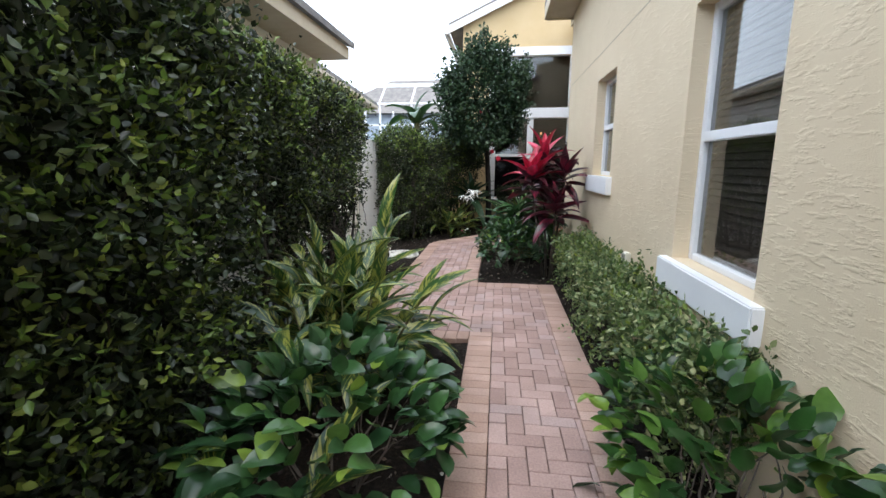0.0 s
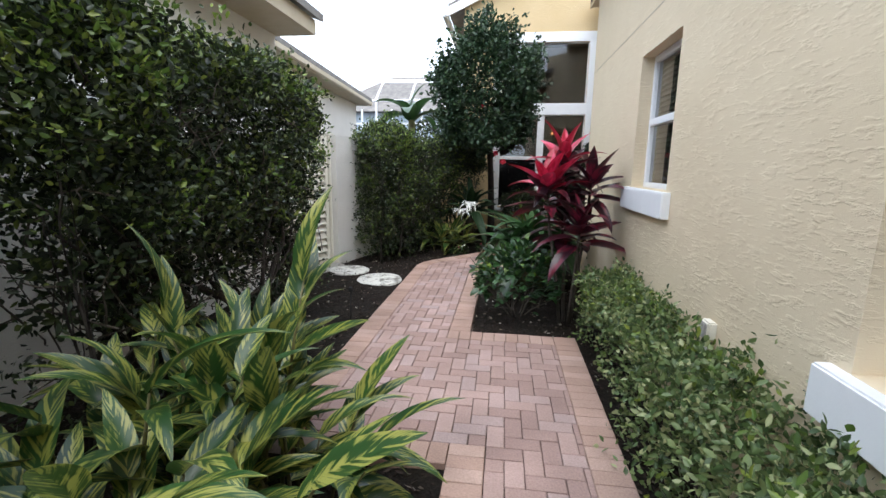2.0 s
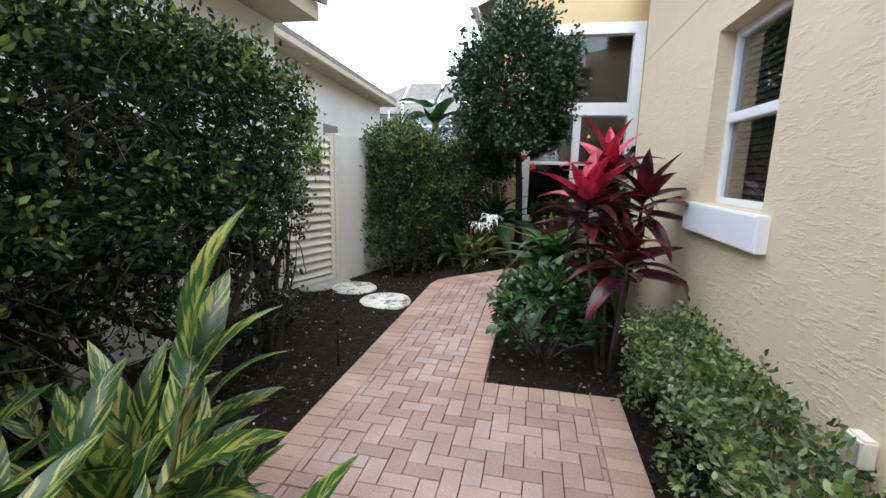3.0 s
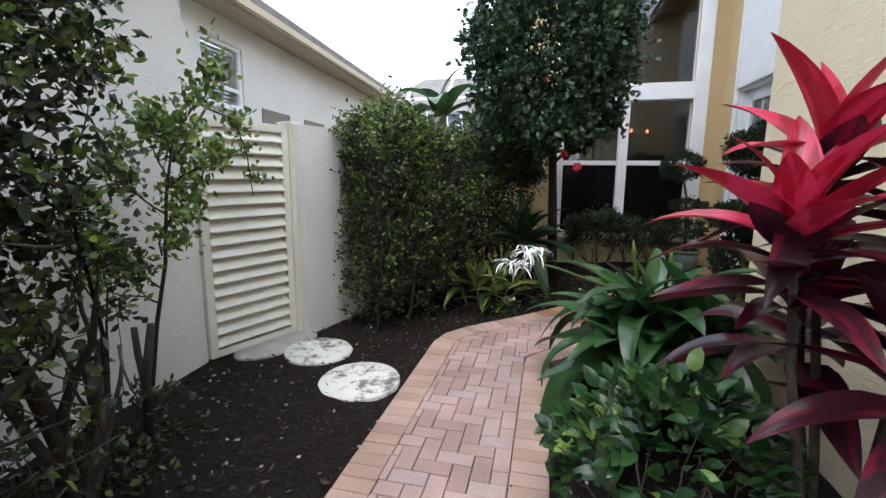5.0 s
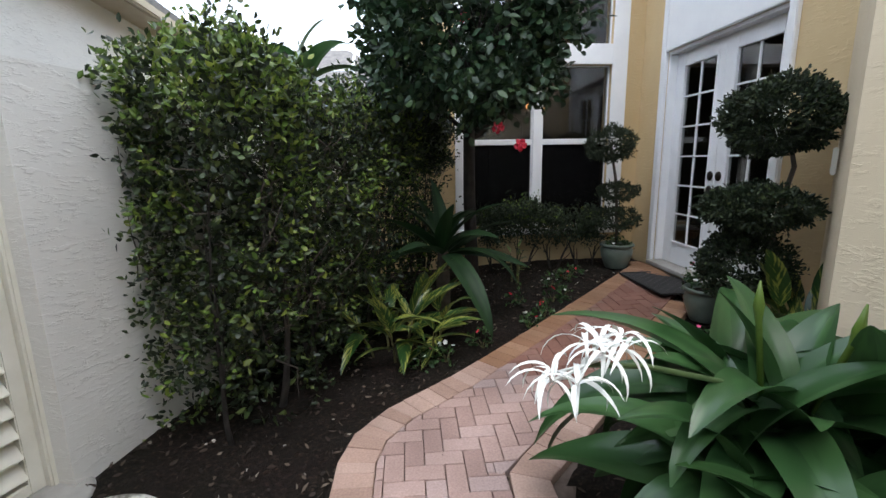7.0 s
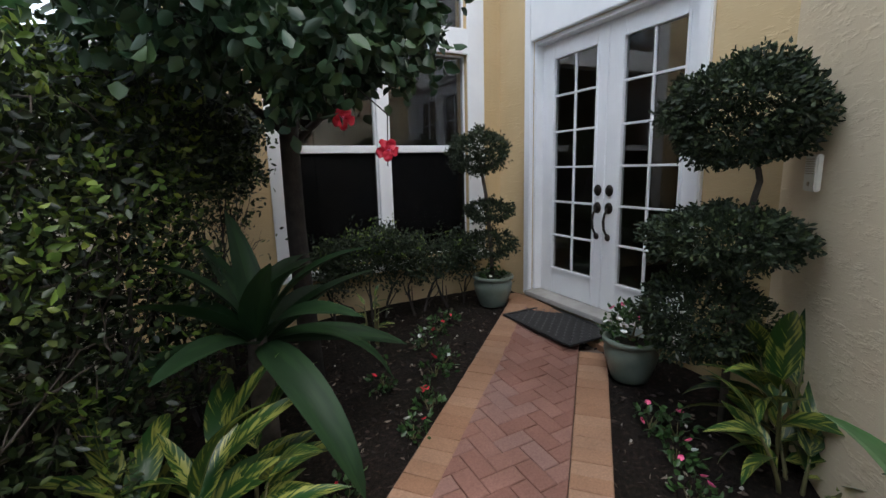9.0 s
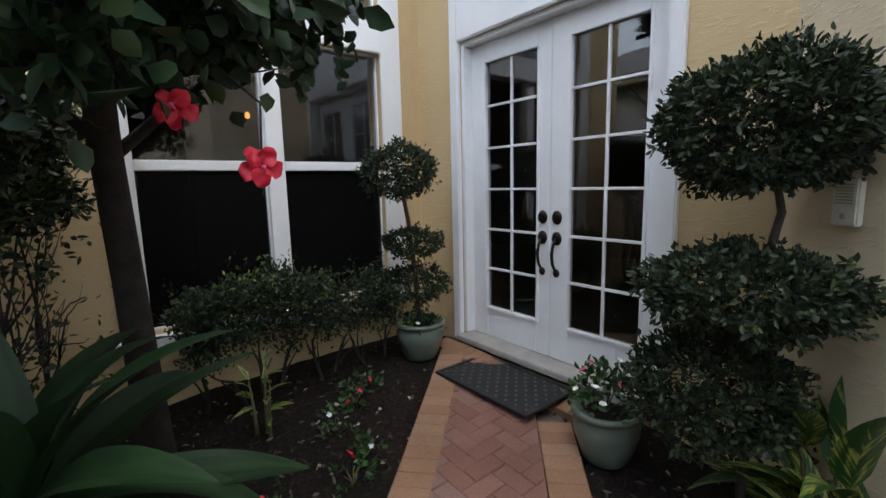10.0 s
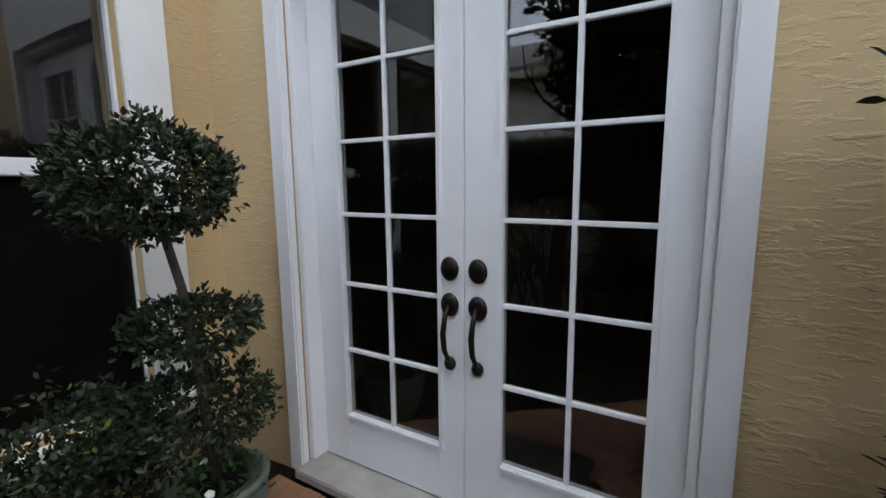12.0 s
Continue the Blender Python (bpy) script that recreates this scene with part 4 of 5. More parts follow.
SPIDER = [blade_mesh("petal", 0.145, 0.013, (35, -85), 0.3, PETAL_WHITE, 7, (0.6, 0.6)), blade_mesh("petal", 0.14, 0.013, (10, -105), 0.3, PETAL_WHITE, 7, (0.6, 0.6))]


def crinum(x, y):
    c = rosette("crinum_lily", x, y, gz(x, y) + 0.56, 28, CRINUM_B, (2, 84), "large crinum lily with strap leaves and white flowers", r0=0.08, sc=(0.85, 1.15), start=20)
    for hx, hy, hz, nn in ((-0.22, -0.12, -0.12, 16), (0.22, -0.14, -0.05, 18), (0.05, 0.28, -0.02, 14), (-0.1, -0.3, -0.25, 12)):
        rosette("", hx, hy, hz, nn, CRINUM_B, (-14, 78), "", parent=c, sc=(0.75, 1.08), start=50 * nn)
        V, F = tube([(hx * 0.6, hy * 0.6, -0.56), (hx * 0.9, hy * 0.9, hz * 0.6 - 0.2), (hx, hy, hz + 0.04)], [0.06, 0.055, 0.035], 10)
        put("pseudostem", mesh_from("pseudostem", V, F, STEM, True), c)
    fx, fy, fz = -0.5 - x, 7.06 - y, 1.0 - gz(x, y) - 0.56
    V, F = tube([(0, 0, -0.1), (fx * 0.3, fy * 0.3, fz * 0.55), (fx * 0.7, fy * 0.7, fz * 0.85), (fx * 0.92, fy * 0.92, fz * 0.96)], [0.011, 0.009, 0.008, 0.007], 8)
    put("flower_stalk", mesh_from("flower_stalk", V, F, STALK, True), c)
    for k in range(9):
        a = k * 40 + rng.uniform(-12, 12)
        q = Vector((fx * 0.92, fy * 0.92, fz * 0.96)) + Vector(((-0.045 if k % 2 else 0.045) + math.cos(radians(a)) * 0.045, math.sin(radians(a)) * 0.05, (-0.05 if k % 2 else 0.04) + rng.uniform(-0.03, 0.03)))
        V, F = tube([(fx * 0.92, fy * 0.92, fz * 0.96), tuple(q)], [0.004, 0.004], 5)
        put("flower_tube", mesh_from("flower_tube", V, F, PETAL_WHITE, True), c)
        for j in range(6):
            put("petal", SPIDER[(j + k) % 2], c, m=pose(*q, rng.uniform(-20, 20), -rng.uniform(0, 45), j * 60 + rng.uniform(-15, 15)) @ Matrix.Scale(rng.uniform(0.8, 1.15), 4))
    V, F = lathe(((0.0, -0.58), (0.10, -0.56), (0.085, -0.2), (0.06, 0.02), (0.0, 0.05)), 14)
    put("pseudostem", mesh_from("pseudostem", V, F, STEM, True), c)
    for bx, by, bz in ((0.02, -0.2, 0.42), (-0.15, -0.05, 0.45)):
        V, F = tube([(bx * 0.5, by * 0.5, 0.1), (bx, by, bz), (bx * 1.05, by * 1.05, bz + 0.05), (bx * 1.1, by * 1.1, bz + 0.13)], [0.010, 0.010, 0.017, 0.003], 7)
        put("flower_bud", mesh_from("flower_bud", V, F, FRESH_LEAF, True), c, "pale green unopened bud")


crinum(0.40, 7.42)

# ---- entrance bed ----
AGAVE_B = blades("leaf", 0.92, 0.175, AGAVE_LEAF, (((10, -55), 1, 1, 6), ((6, -85), 1.08, 1, -12), ((2, -30), 0.9, 1.0, 8)), 0.34, 12, (0.72, 0.72), 0.03)
rosette_ob = rosette("rosette_plant", -0.58, 9.97, gz(-0.58, 9.97) + 0.66, 20, AGAVE_B, (2, 82), "large green rosette plant with broad pointed leaves", r0=0.06, sc=(0.78, 1.05))
V, F = lathe(((0.0, -0.72), (0.07, -0.70), (0.06, -0.2), (0.045, 0.03), (0.0, 0.06)), 12)
put("stem", mesh_from("stem", V, F, BARK, True), rosette_ob)
ginger(-0.97, 9.42, 5, 0.5, "variegated ginger at the foot of the hedge", pale=0.4, lean=0.6, scale=1.2, upright=18)
ginger(-0.72, 9.5, 4, 0.35, "small variegated ginger beside the curved path", pale=0.5, lean=0.6)
ginger(0.33, 11.0, 3, 0.5, "young yellow-striped ginger in the entrance bed", pale=1.0, lean=0.1, spread=0.06, scale=0.4)
ginger(1.70, 8.70, 5, 0.62, "variegated ginger in the corner by the stucco wall", pale=0.0, lean=0.3, spread=0.12, scale=1.1, upright=26)
ginger(1.5, 8.52, 4, 0.3, "low cream-striped ginger in the corner bed", pale=0.8, lean=0.7, spread=0.12)


def hibiscus():
    h = thing("hibiscus_tree", pose(-0.22, 10.75, gz(-0.22, 10.75)), "standard hibiscus tree with dense dark crown and red flowers", "tree")
    V, F = tube([(0.02, 0.02, -0.08), (0, 0, 0.5), (-0.02, -0.02, 1.1), (-0.05, -0.25, 1.65), (-0.06, -0.6, 2.1)], [0.085, 0.07, 0.062, 0.055, 0.045], 12)
    put("trunk", mesh_from("trunk", V, F, DARK_BARK, True), h)
    lumps, tips = [], []
    for k in range(9):
        a = 2.4 * k
        lumps = []
        branch_tree((-0.05, -0.2 - 0.045 * k, 1.6 + 0.055 * k), (math.cos(a), math.sin(a) - 0.25, 1.1), 0.66, 0.026, 2, lumps, tips, 0.35, 3)
        V, F = merged(*lumps)
        put("limb", mesh_from("limb", V, F, DARK_BARK, True), h)
    N = 3300
    v = rng.normal(size=(N, 3))
    v /= np.linalg.norm(v, axis=1)[:, None]
    v[:, 2] = np.where(v[:, 2] < -0.86, -0.86, v[:, 2])
    lump = np.array([1 + 0.42 * noise.noise((q[0] * 2.3, q[1] * 2.3, q[2] * 2.3 + 4)) + 0.22 * noise.noise((q[0] * 6, q[1] * 6, q[2] * 6)) for q in v])
    r = (0.5 + 0.5 * rng.uniform(0, 1, N) ** 0.5) * lump
    P = np.stack([v[:, 0] * np.where((v[:, 0] > 0) & (v[:, 2] < 0.1), 0.68, 0.94) * r - 0.06, v[:, 1] * 0.86 * r - 0.86, 2.80 + v[:, 2] * np.where((v[:, 1] < -0.3) & (v[:, 2] < 0), 1.12, 1.0) * r], 1)
    ok = (lump > 0.82) & (P[:, 1] > -1.5) & (P[:, 2] > np.where((P[:, 1] < -0.85) & (P[:, 0] > -0.2), 1.6, 1.86) + 0.5 * (lump - 1))
    pts, o = twigs(P[ok], v[ok], 7, 0.13)
    cloud_part("crown", h, pts, o, 0.074, 0.050, TREE_LEAF, 1.1)
    fm = []
    for s in (0, 1, 2):
        fm.append(blade_mesh("petal", 0.06, 0.042, ((66, -45), (52, -70), (70, -20))[s], 0.25, PETAL_RED, 11, (1.3, 0.6), (26, -22, 14)[s], 0.42))
    sv, sf = tube([(0, 0, 0), (0.004, 0, 0.03), (0.01, 0, 0.07)], [0.004, 0.0035, 0.005], 6)
    stamen = mesh_from("stamen", sv, sf, PETAL_PINK, True)
    for fx, fy, fz, az, el in ((-0.15, 9.66, 1.73, -105, 10), (-0.01, 9.5, 1.59, -100, 5), (-0.4, 9.75, 2.55, -120, 20), (0.2, 9.7, 2.62, -70, 20)):
        m0 = pose(fx + 0.22, fy - 10.75, fz - gz(-0.22, 10.75), 0, 90 - el, az)
        f = put("flower", stamen, h, "open red hibiscus flower", m=m0)
        for k in range(5):
            put("petal", fm[k % 3], f, m=pose(0, 0, 0, 0, 0, 72 * k) @ Matrix.Scale(1.0 if fz < 2 else 0.8, 4))
        V, F = tube([(fx + 0.22, fy - 10.75, fz - 0.12), (fx + 0.24, fy - 10.72, fz + 0.1), (fx * 0.5 + 0.1, -0.75, fz + 0.4)], [0.0025, 0.003, 0.005], 5)
        put("twig", mesh_from("twig", V, F, DARK_BARK, True), h)


hibiscus()


# ---- pots, topiary and small things at the entrance ----
GLAZE = surface("celadon_glaze", (0.105, 0.135, 0.11), (0.15, 0.18, 0.145), 8.0, 0.35, 0.15, 30.0)
RUBBER = surface("black_rubber", (0.010, 0.010, 0.011), (0.02, 0.02, 0.02), 20.0, 0.75, 0.5, 150.0)
FLOWER_PETALS = [mesh_from("petal", *lathe(((0.0, 0.004), (0.012, 0.0), (0.02, 0.006), (0.022, 0.010)), 5), m_, True) for m_ in (PETAL_WHITE, PETAL_PINK, PETAL_RED)]


def pot(x, y, r, h, label):
    p_ = thing("plant_pot", pose(x, y, gz(x, y) + 0.01), label, "pot", "green glazed pots")
    prof = ((0.0, 0.0), (r * 0.62, 0.0), (r * 0.7, h * 0.08), (r * 0.93, h * 0.5), (r * 0.98, h * 0.74), (r * 0.9, h * 0.83), (r * 0.9, h * 0.87), (r * 1.03, h * 0.9), (r * 1.05, h * 0.97), (r * 1.0, h), (r * 0.9, h), (r * 0.86, h * 0.9), (0.0, h * 0.88))
    V, F = lathe(prof, 36)
    put("bowl", mesh_from("bowl", V, F, GLAZE, True), p_)
    V, F = lathe(((r * 0.86, h * 0.88), (r * 0.5, h * 0.9), (0.0, h * 0.91)), 24)
    put("soil", mesh_from("soil", V, F, MULCH, True), p_)
    return p_


pot(1.61, 11.19, 0.19, 0.30, "celadon glazed pot holding the slim topiary")
pot(1.65, 9.58, 0.175, 0.29, "celadon glazed pot of white impatiens beside the mat")


def leafy_ball(parent, c, r, n, leaf, mat, squash=0.8, name="clump"):
    v = rng.normal(size=(n, 3))
    v /= np.linalg.norm(v, axis=1)[:, None]
    lump = np.array([1 + 0.22 * noise.noise((q[0] * 2 + c[0] * 7, q[1] * 2 + c[2] * 3, q[2] * 2)) + 0.14 * noise.noise((q[0] * 6, q[1] * 6 + c[2], q[2] * 6)) for q in v])
    rr = r * lump * (0.62 + 0.38 * rng.uniform(0, 1, n) ** 0.5)
    P = np.asarray(c) + v * rr[:, None] * np.array([1, 1, squash])
    pts, o = twigs(P, v + np.array([0, 0, 0.2]), 6, leaf * 1.0)
    return cloud_part(name, parent, pts, o, leaf, leaf * 0.5, mat, 0.9)


def topiary(x, y, z0, stem, balls, label, leaf):
    t = thing("topiary", pose(x, y, z0), label, "topiary")
    V, F = tube([(0, 0, -0.04)] + stem, [0.022, 0.02, 0.017, 0.015, 0.012][:len(stem) + 1], 8)
    put("stem", mesh_from("stem", V, F, BARK, True), t)
    for c, r, n, sq in balls:
        leafy_ball(t, c, r, n, leaf, TOPIARY_LEAF, sq)
    return t


topiary(1.64, 8.96, gz(1.64, 8.96), [(0.0, 0.0, 0.5), (0.03, 0.02, 1.0), (0.06, -0.04, 1.35), (0.02, 0.0, 1.6)],
        (((-0.05, 0.02, 1.68), 0.32, 1900, 0.72), ((-0.15, 0.0, 1.08), 0.33, 1350, 0.40), ((-0.1, 0.1, 0.66), 0.29, 1150, 0.8)), "three-tiered cloud-clipped topiary by the entrance", 0.032)
topiary(1.61, 11.19, gz(1.61, 11.19) + 0.28, [(-0.01, 0.03, 0.4), (-0.04, 0.05, 0.8), (-0.14, 0.02, 1.2)],
        (((-0.14, 0.02, 1.19), 0.255, 860, 0.74), ((0.0, 0.06, 0.64), 0.22, 440, 0.44), ((0.0, 0.02, 0.32), 0.25, 480, 0.48)), "slim three-tiered potted topiary against the ochre wall", 0.03)
hedge("window_hedge", ((0.02, 11.42), (1.45, 11.42)), (0.80, 0.78), 0.36, "low hedge with bare stems under the tall window", 520, 0.036, stems=8, low=0.42, mat=TOPIARY_LEAF, shell=0.12, fresh=0.04)


def flowers(name, x, y, z0, n, r, h, kinds, label, leaf_n=60, leaf=0.045, size=1.0):
    """A low bedding plant: small leaves with single open flowers."""
    f = thing(name, pose(x, y, z0), label, "flower", "bedding plants")
    lumps, tips = [], []
    for k in range(6):
        a = k * 1.05
        branch_tree((0, 0, -0.02), (math.cos(a) * r, math.sin(a) * r, h * 1.2), h * 0.7, 0.004, 0, lumps, tips, 0.3, 2)
    V, F = merged(*lumps)
    put("stem", mesh_from("stem", V, F, STEM, True), f)
    v = rng.normal(size=(leaf_n, 3))
    v[:, 2] = np.abs(v[:, 2])
    v /= np.linalg.norm(v, axis=1)[:, None]
    pts, o = twigs(v * np.array([r, r, h]) * rng.uniform(0.5, 1, (leaf_n, 1)), v, 4, leaf)
    cloud_part("leaves", f, pts, o, leaf, leaf * 0.55, BROAD_FINE, 0.8)
    for k in range(n):
        w = rng.normal(size=3)
        w[2] = abs(w[2]) + 0.5
        w /= np.linalg.norm(w)
        put("flower", FLOWER_PETALS[kinds[k % len(kinds)]], f, m=pose(w[0] * r * 1.1, w[1] * r * 1.1, w[2] * h * 1.15, rng.uniform(-50, 50), rng.uniform(-50, 50), 0) @ Matrix.Scale(size * rng.uniform(0.8, 1.2), 4))
    return f


BROAD_FINE = leaf_mat("bedding_leaf", ((0.0, (0.02, 0.05, 0.015)), (0.7, (0.04, 0.09, 0.025)), (1.0, (0.07, 0.15, 0.04))), 0.4, 0.15)
flowers("impatiens", 1.65, 9.58, gz(1.65, 9.58) + 0.28, 11, 0.17, 0.24, (0, 0, 1, 0), "white and pink impatiens filling the green pot", 90)
flowers("potted_greenery", 1.61, 11.17, gz(1.61, 11.19) + 0.28, 2, 0.14, 0.08, (0,), "small green plants at the foot of the potted topiary", 40)
for fx, fy, n_, kinds, lab in ((0.67, 10.77, 4, (0,), "small clump of white impatiens in mulch"), (0.9, 10.95, 2, (2,), "red begonia in mulch"), (0.55, 10.3, 2, (2,), "red begonia in mulch"),
                               (0.35, 9.95, 2, (2,), "red begonia in mulch"), (0.2, 10.35, 1, (2,), "red begonia in mulch"), (0.15, 9.75, 2, (2, 0), "red and white bedding plant in mulch"),
                               (0.7, 10.45, 1, (0,), "small white bedding plant in mulch"), (1.0, 11.05, 1, (2,), "red begonia in mulch"), (1.34, 9.16, 2, (1,), "pink begonia in the corner bed"),
                               (1.22, 8.92, 3, (1, 0), "pink and white bedding plant in the corner bed"), (1.05, 8.72, 2, (1,), "pink begonia in the corner bed"), (1.4, 9.05, 1, (1,), "pink begonia in the corner bed"),
                               (-0.62, 9.25, 4, (0,), "white bedding flowers by the curved path"), (-0.78, 9.2, 3, (0, 1), "pale lilac bedding flowers under the ginger"), (-0.3, 9.45, 2, (2,), "red begonia in mulch")):
    flowers("bedding_plant", fx, fy, gz(fx, fy), n_, 0.09, 0.13, kinds, lab, 15, 0.045, 0.9)


def door_mat():
    m_ = thing("door_mat", pose(1.735, 10.41, rise(1.73, 10.4) + 0.012, 0, 0, 1), "black rubber door mat with a pattern of pips", "mat")
    part("mat_base", box((-0.25, -0.42, 0), (0.25, 0.42, 0.012), 0.004), RUBBER, m_)
    part("mat_rim", boxes(((-0.25, -0.42, 0.012), (0.25, -0.39, 0.018)), ((-0.25, 0.39, 0.012), (0.25, 0.42, 0.018)), ((-0.25, -0.39, 0.012), (-0.22, 0.39, 0.018)), ((0.22, -0.39, 0.012), (0.25, 0.39, 0.018)), bevel=0.002), RUBBER, m_)
    pv, pf = lathe(((0.009, 0.0), (0.008, 0.005), (0.0, 0.006)), 8)
    pip = mesh_from("pip", pv, pf, surface("worn_rubber", (0.05, 0.05, 0.05), (0.08, 0.08, 0.08), 9.0, 0.6, 0.1), True)
    for i in range(9):
        for j in range(19):
            if (i + j) % 2 == 0:
                put("pip", pip, m_, m=pose(-0.19 + i * 0.0475, -0.37 + j * 0.0411, 0.012))


door_mat()


def intercom():
    t = thing("intercom", pose(1.825, 8.745, 1.44, 0, 0, 45), "small cream wall intercom with speaker slots", "intercom")
    part("housing", box((-0.06, 0.0, -0.085), (0.06, 0.028, 0.085), 0.006), GATE_PAINT, t)
    for k in range(7):
        part("slot", box((-0.042, 0.027, -0.005 + k * 0.011), (0.042, 0.031, 0.0 + k * 0.011)), TRIM_CREAM, t)
    part("button", box((-0.01, 0.027, -0.06), (0.01, 0.033, -0.04), 0.002), TRIM_CREAM, t)
    return t


intercom()


def outlet():
    t = thing("outdoor_outlet", pose(WX, 3.98, 0.66), "grey weatherproof outlet box on the stucco wall", "outlet")
    part("box", box((-0.05, -0.045, -0.05), (0.0, 0.045, 0.05), 0.008), GATE_PAINT, t)
    part("lid", box((-0.062, -0.038, -0.042), (-0.05, 0.038, 0.042), 0.005), CONCRETE, t)
    V, F = tube([(-0.03, 0, -0.05), (-0.03, 0, -0.3), (-0.03, 0, -0.64)], [0.011, 0.011, 0.011], 8)
    put("conduit", mesh_from("conduit", V, F, CONCRETE, True), t)


outlet()

# scored control joint along the long wall
tagged(part("trim_joint", box((WX - 0.003, -4.9, 2.735), (WX + 0.01, 8.0, 2.742)), TRIM_CREAM), "thin control joint line across the stucco wall", "joint", kind="structure")

# ---- stepping stones, gate pad ----
STONE, n, l, p = node_mat("blotched_white_stone")
a_ = noise_node(n, l, 6.0, 5, 0.65)
b_ = noise_node(n, l, 28.0, 4, 0.6)
r1 = ramp(n, ((0.50, (0.64, 0.63, 0.585)), (0.60, (0.16, 0.15, 0.13))))
l.new(mixed(n, l, 0.35, a_.outputs["Fac"], b_.outputs["Fac"]), r1.inputs["Fac"])
l.new(r1.outputs["Color"], p.inputs["Base Color"])
p.inputs["Roughness"].default_value = 0.9
bump_from(n, l, p, b_.outputs["Fac"], 0.5, 0.01)


def stone(x, y, r, turn):
    V, F = lathe(((0.0, -0.06), (r * 0.98, -0.06), (r, -0.04), (r, 0.012), (r * 0.975, 0.022), (r * 0.6, 0.026), (0.0, 0.027)), 48)
    V = [(vx * (1 + 0.02 * noise.noise((vx * 5, vy * 5, turn))), vy * (1 + 0.02 * noise.noise((vx * 5, vy * 5, turn + 9))), vz) for vx, vy, vz in V]
    o = put("stepping_stone", mesh_from("stepping_stone", V, F, STONE, True))
    o.matrix_world = pose(x, y, gz(x, y) - 0.002, 0.8, -0.6, turn)
    tagged(o, "round white stepping stone blotched with lichen in mulch", "stepping stone", "stepping stones")


stone(-1.62, 7.30, 0.305, 20)
stone(-2.20, 7.74, 0.29, 130)
V, F = lathe(((0.0, -0.05), (0.36, -0.05), (0.37, -0.005), (0.35, 0.006), (0.0, 0.01)), 36)
o = put("gate_pad", mesh_from("gate_pad", [(vx * 0.62, vy * 1.12, vz) for vx, vy, vz in V], F, CONCRETE, True))
o.matrix_world = pose(-2.64, 7.80, -0.035, 0, 0, -20)
tagged(o, "worn grey concrete pad at the gate", "pad", kind="structure")


# ---- sapling and cut stumps by the garden wall ----
def sapling(x, y):
    s_ = thing("sapling", pose(x, y, gz(x, y)), "slender young shrub tree with sparse light leaves", "tree")
    V, F = tube([(0, 0, -0.05), (0.08, 0.0, 0.35), (0.11, 0.02, 0.6), (0.22, 0.02, 1.0), (0.29, 0, 1.4), (0.40, 0.0, 1.85)], [0.016, 0.014, 0.013, 0.011, 0.009, 0.005], 8)
    put("trunk", mesh_from("trunk", V, F, DARK_BARK, True), s_)
    lumps, tips = [], []
    for z, a in ((0.75, 4.6), (0.85, 3.4), (1.05, 5.2), (1.2, 1.4), (1.3, 3.9), (1.45, 0.1), (1.5, 2.6), (1.65, 5.0), (1.75, 1.0)):
        branch_tree((0.21 * z, 0, z), (math.cos(a), math.sin(a), 0.75), 0.30, 0.007, 1, lumps, tips, 0.35, 3)
    V, F = merged(*lumps)
    put("branch", mesh_from("branch", V, F, DARK_BARK, True), s_)
    arch = [(0.34, 0.02, 1.6), (0.30, 0.36, 1.95), (0.22, 0.72, 1.92), (0.16, 0.92, 1.68), (0.15, 0.98, 1.36)]
    V, F = tube(arch, [0.009, 0.008, 0.006, 0.005, 0.003], 6)
    put("arching_branch", mesh_from("arching_branch", V, F, DARK_BARK, True), s_)
    tips += [arch[2], (0.2, 0.8, 1.86), arch[3], (0.15, 0.98, 1.5)]
    T = np.array(tips)
    pts, o_ = twigs(np.repeat(T, 5, 0), np.tile(np.array([[0, 0, 0.8]]), (len(T) * 5, 1)), 8, 0.12)
    cloud_part("leaves", s_, pts, o_, 0.05, 0.03, SAPLING_LEAF, 1.2)
    return s_


SAPLING_LEAF = leaf_mat("sapling_leaf", ((0.0, (0.05, 0.09, 0.025)), (0.6, (0.10, 0.17, 0.035)), (1.0, (0.24, 0.3, 0.06))), 0.42, 0.25)
sapling(-2.76, 6.55)
for sx, sy, hh in ((-2.28, 5.85, 0.8), (-2.38, 6.2, 0.75)):
    st = thing("pruned_shrub", pose(sx, sy, gz(sx, sy)), "cut-back shrub stump with bare forked stems", "stump")
    V, F = merged(tube([(0, 0, -0.05), (0.02, 0, hh * 0.6), (0.07, 0.02, hh)], [0.028, 0.024, 0.02], 9), tube([(0.02, 0, hh * 0.5), (-0.05, 0.03, hh * 0.75), (-0.07, 0.04, hh * 0.95)], [0.02, 0.018, 0.016], 9))
    put("stump", mesh_from("stump", V, F, DARK_BARK, True), st)
    leafy_ball(st, (0, 0, 0.22), 0.24, 40, 0.05, HEDGE_LEAF, 0.7, "regrowth")


# ---- garden stake ----
stake = thing("garden_stake", pose(-1.42, 5.55, gz(-1.42, 5.55), 3, 2, 0), "thin black irrigation stake standing in mulch", "stake")
V, F = tube([(0, 0, -0.08), (0.005, 0, 0.2), (0.01, 0.004, 0.36)], [0.009, 0.009, 0.009], 8)
put("rod", mesh_from("rod", V, F, RUBBER, True), stake)
part("sprinkler_head", box((-0.014, -0.014, 0.34), (0.026, 0.02, 0.39), 0.006), RUBBER, stake)


# ---- what shows beyond the hedge ----
CAGE_WHITE = WHITE
SCREEN_BLUE = surface("pale_screen_wall", (0.42, 0.5, 0.58), (0.5, 0.57, 0.64), 0.6, 0.9, 0.0)


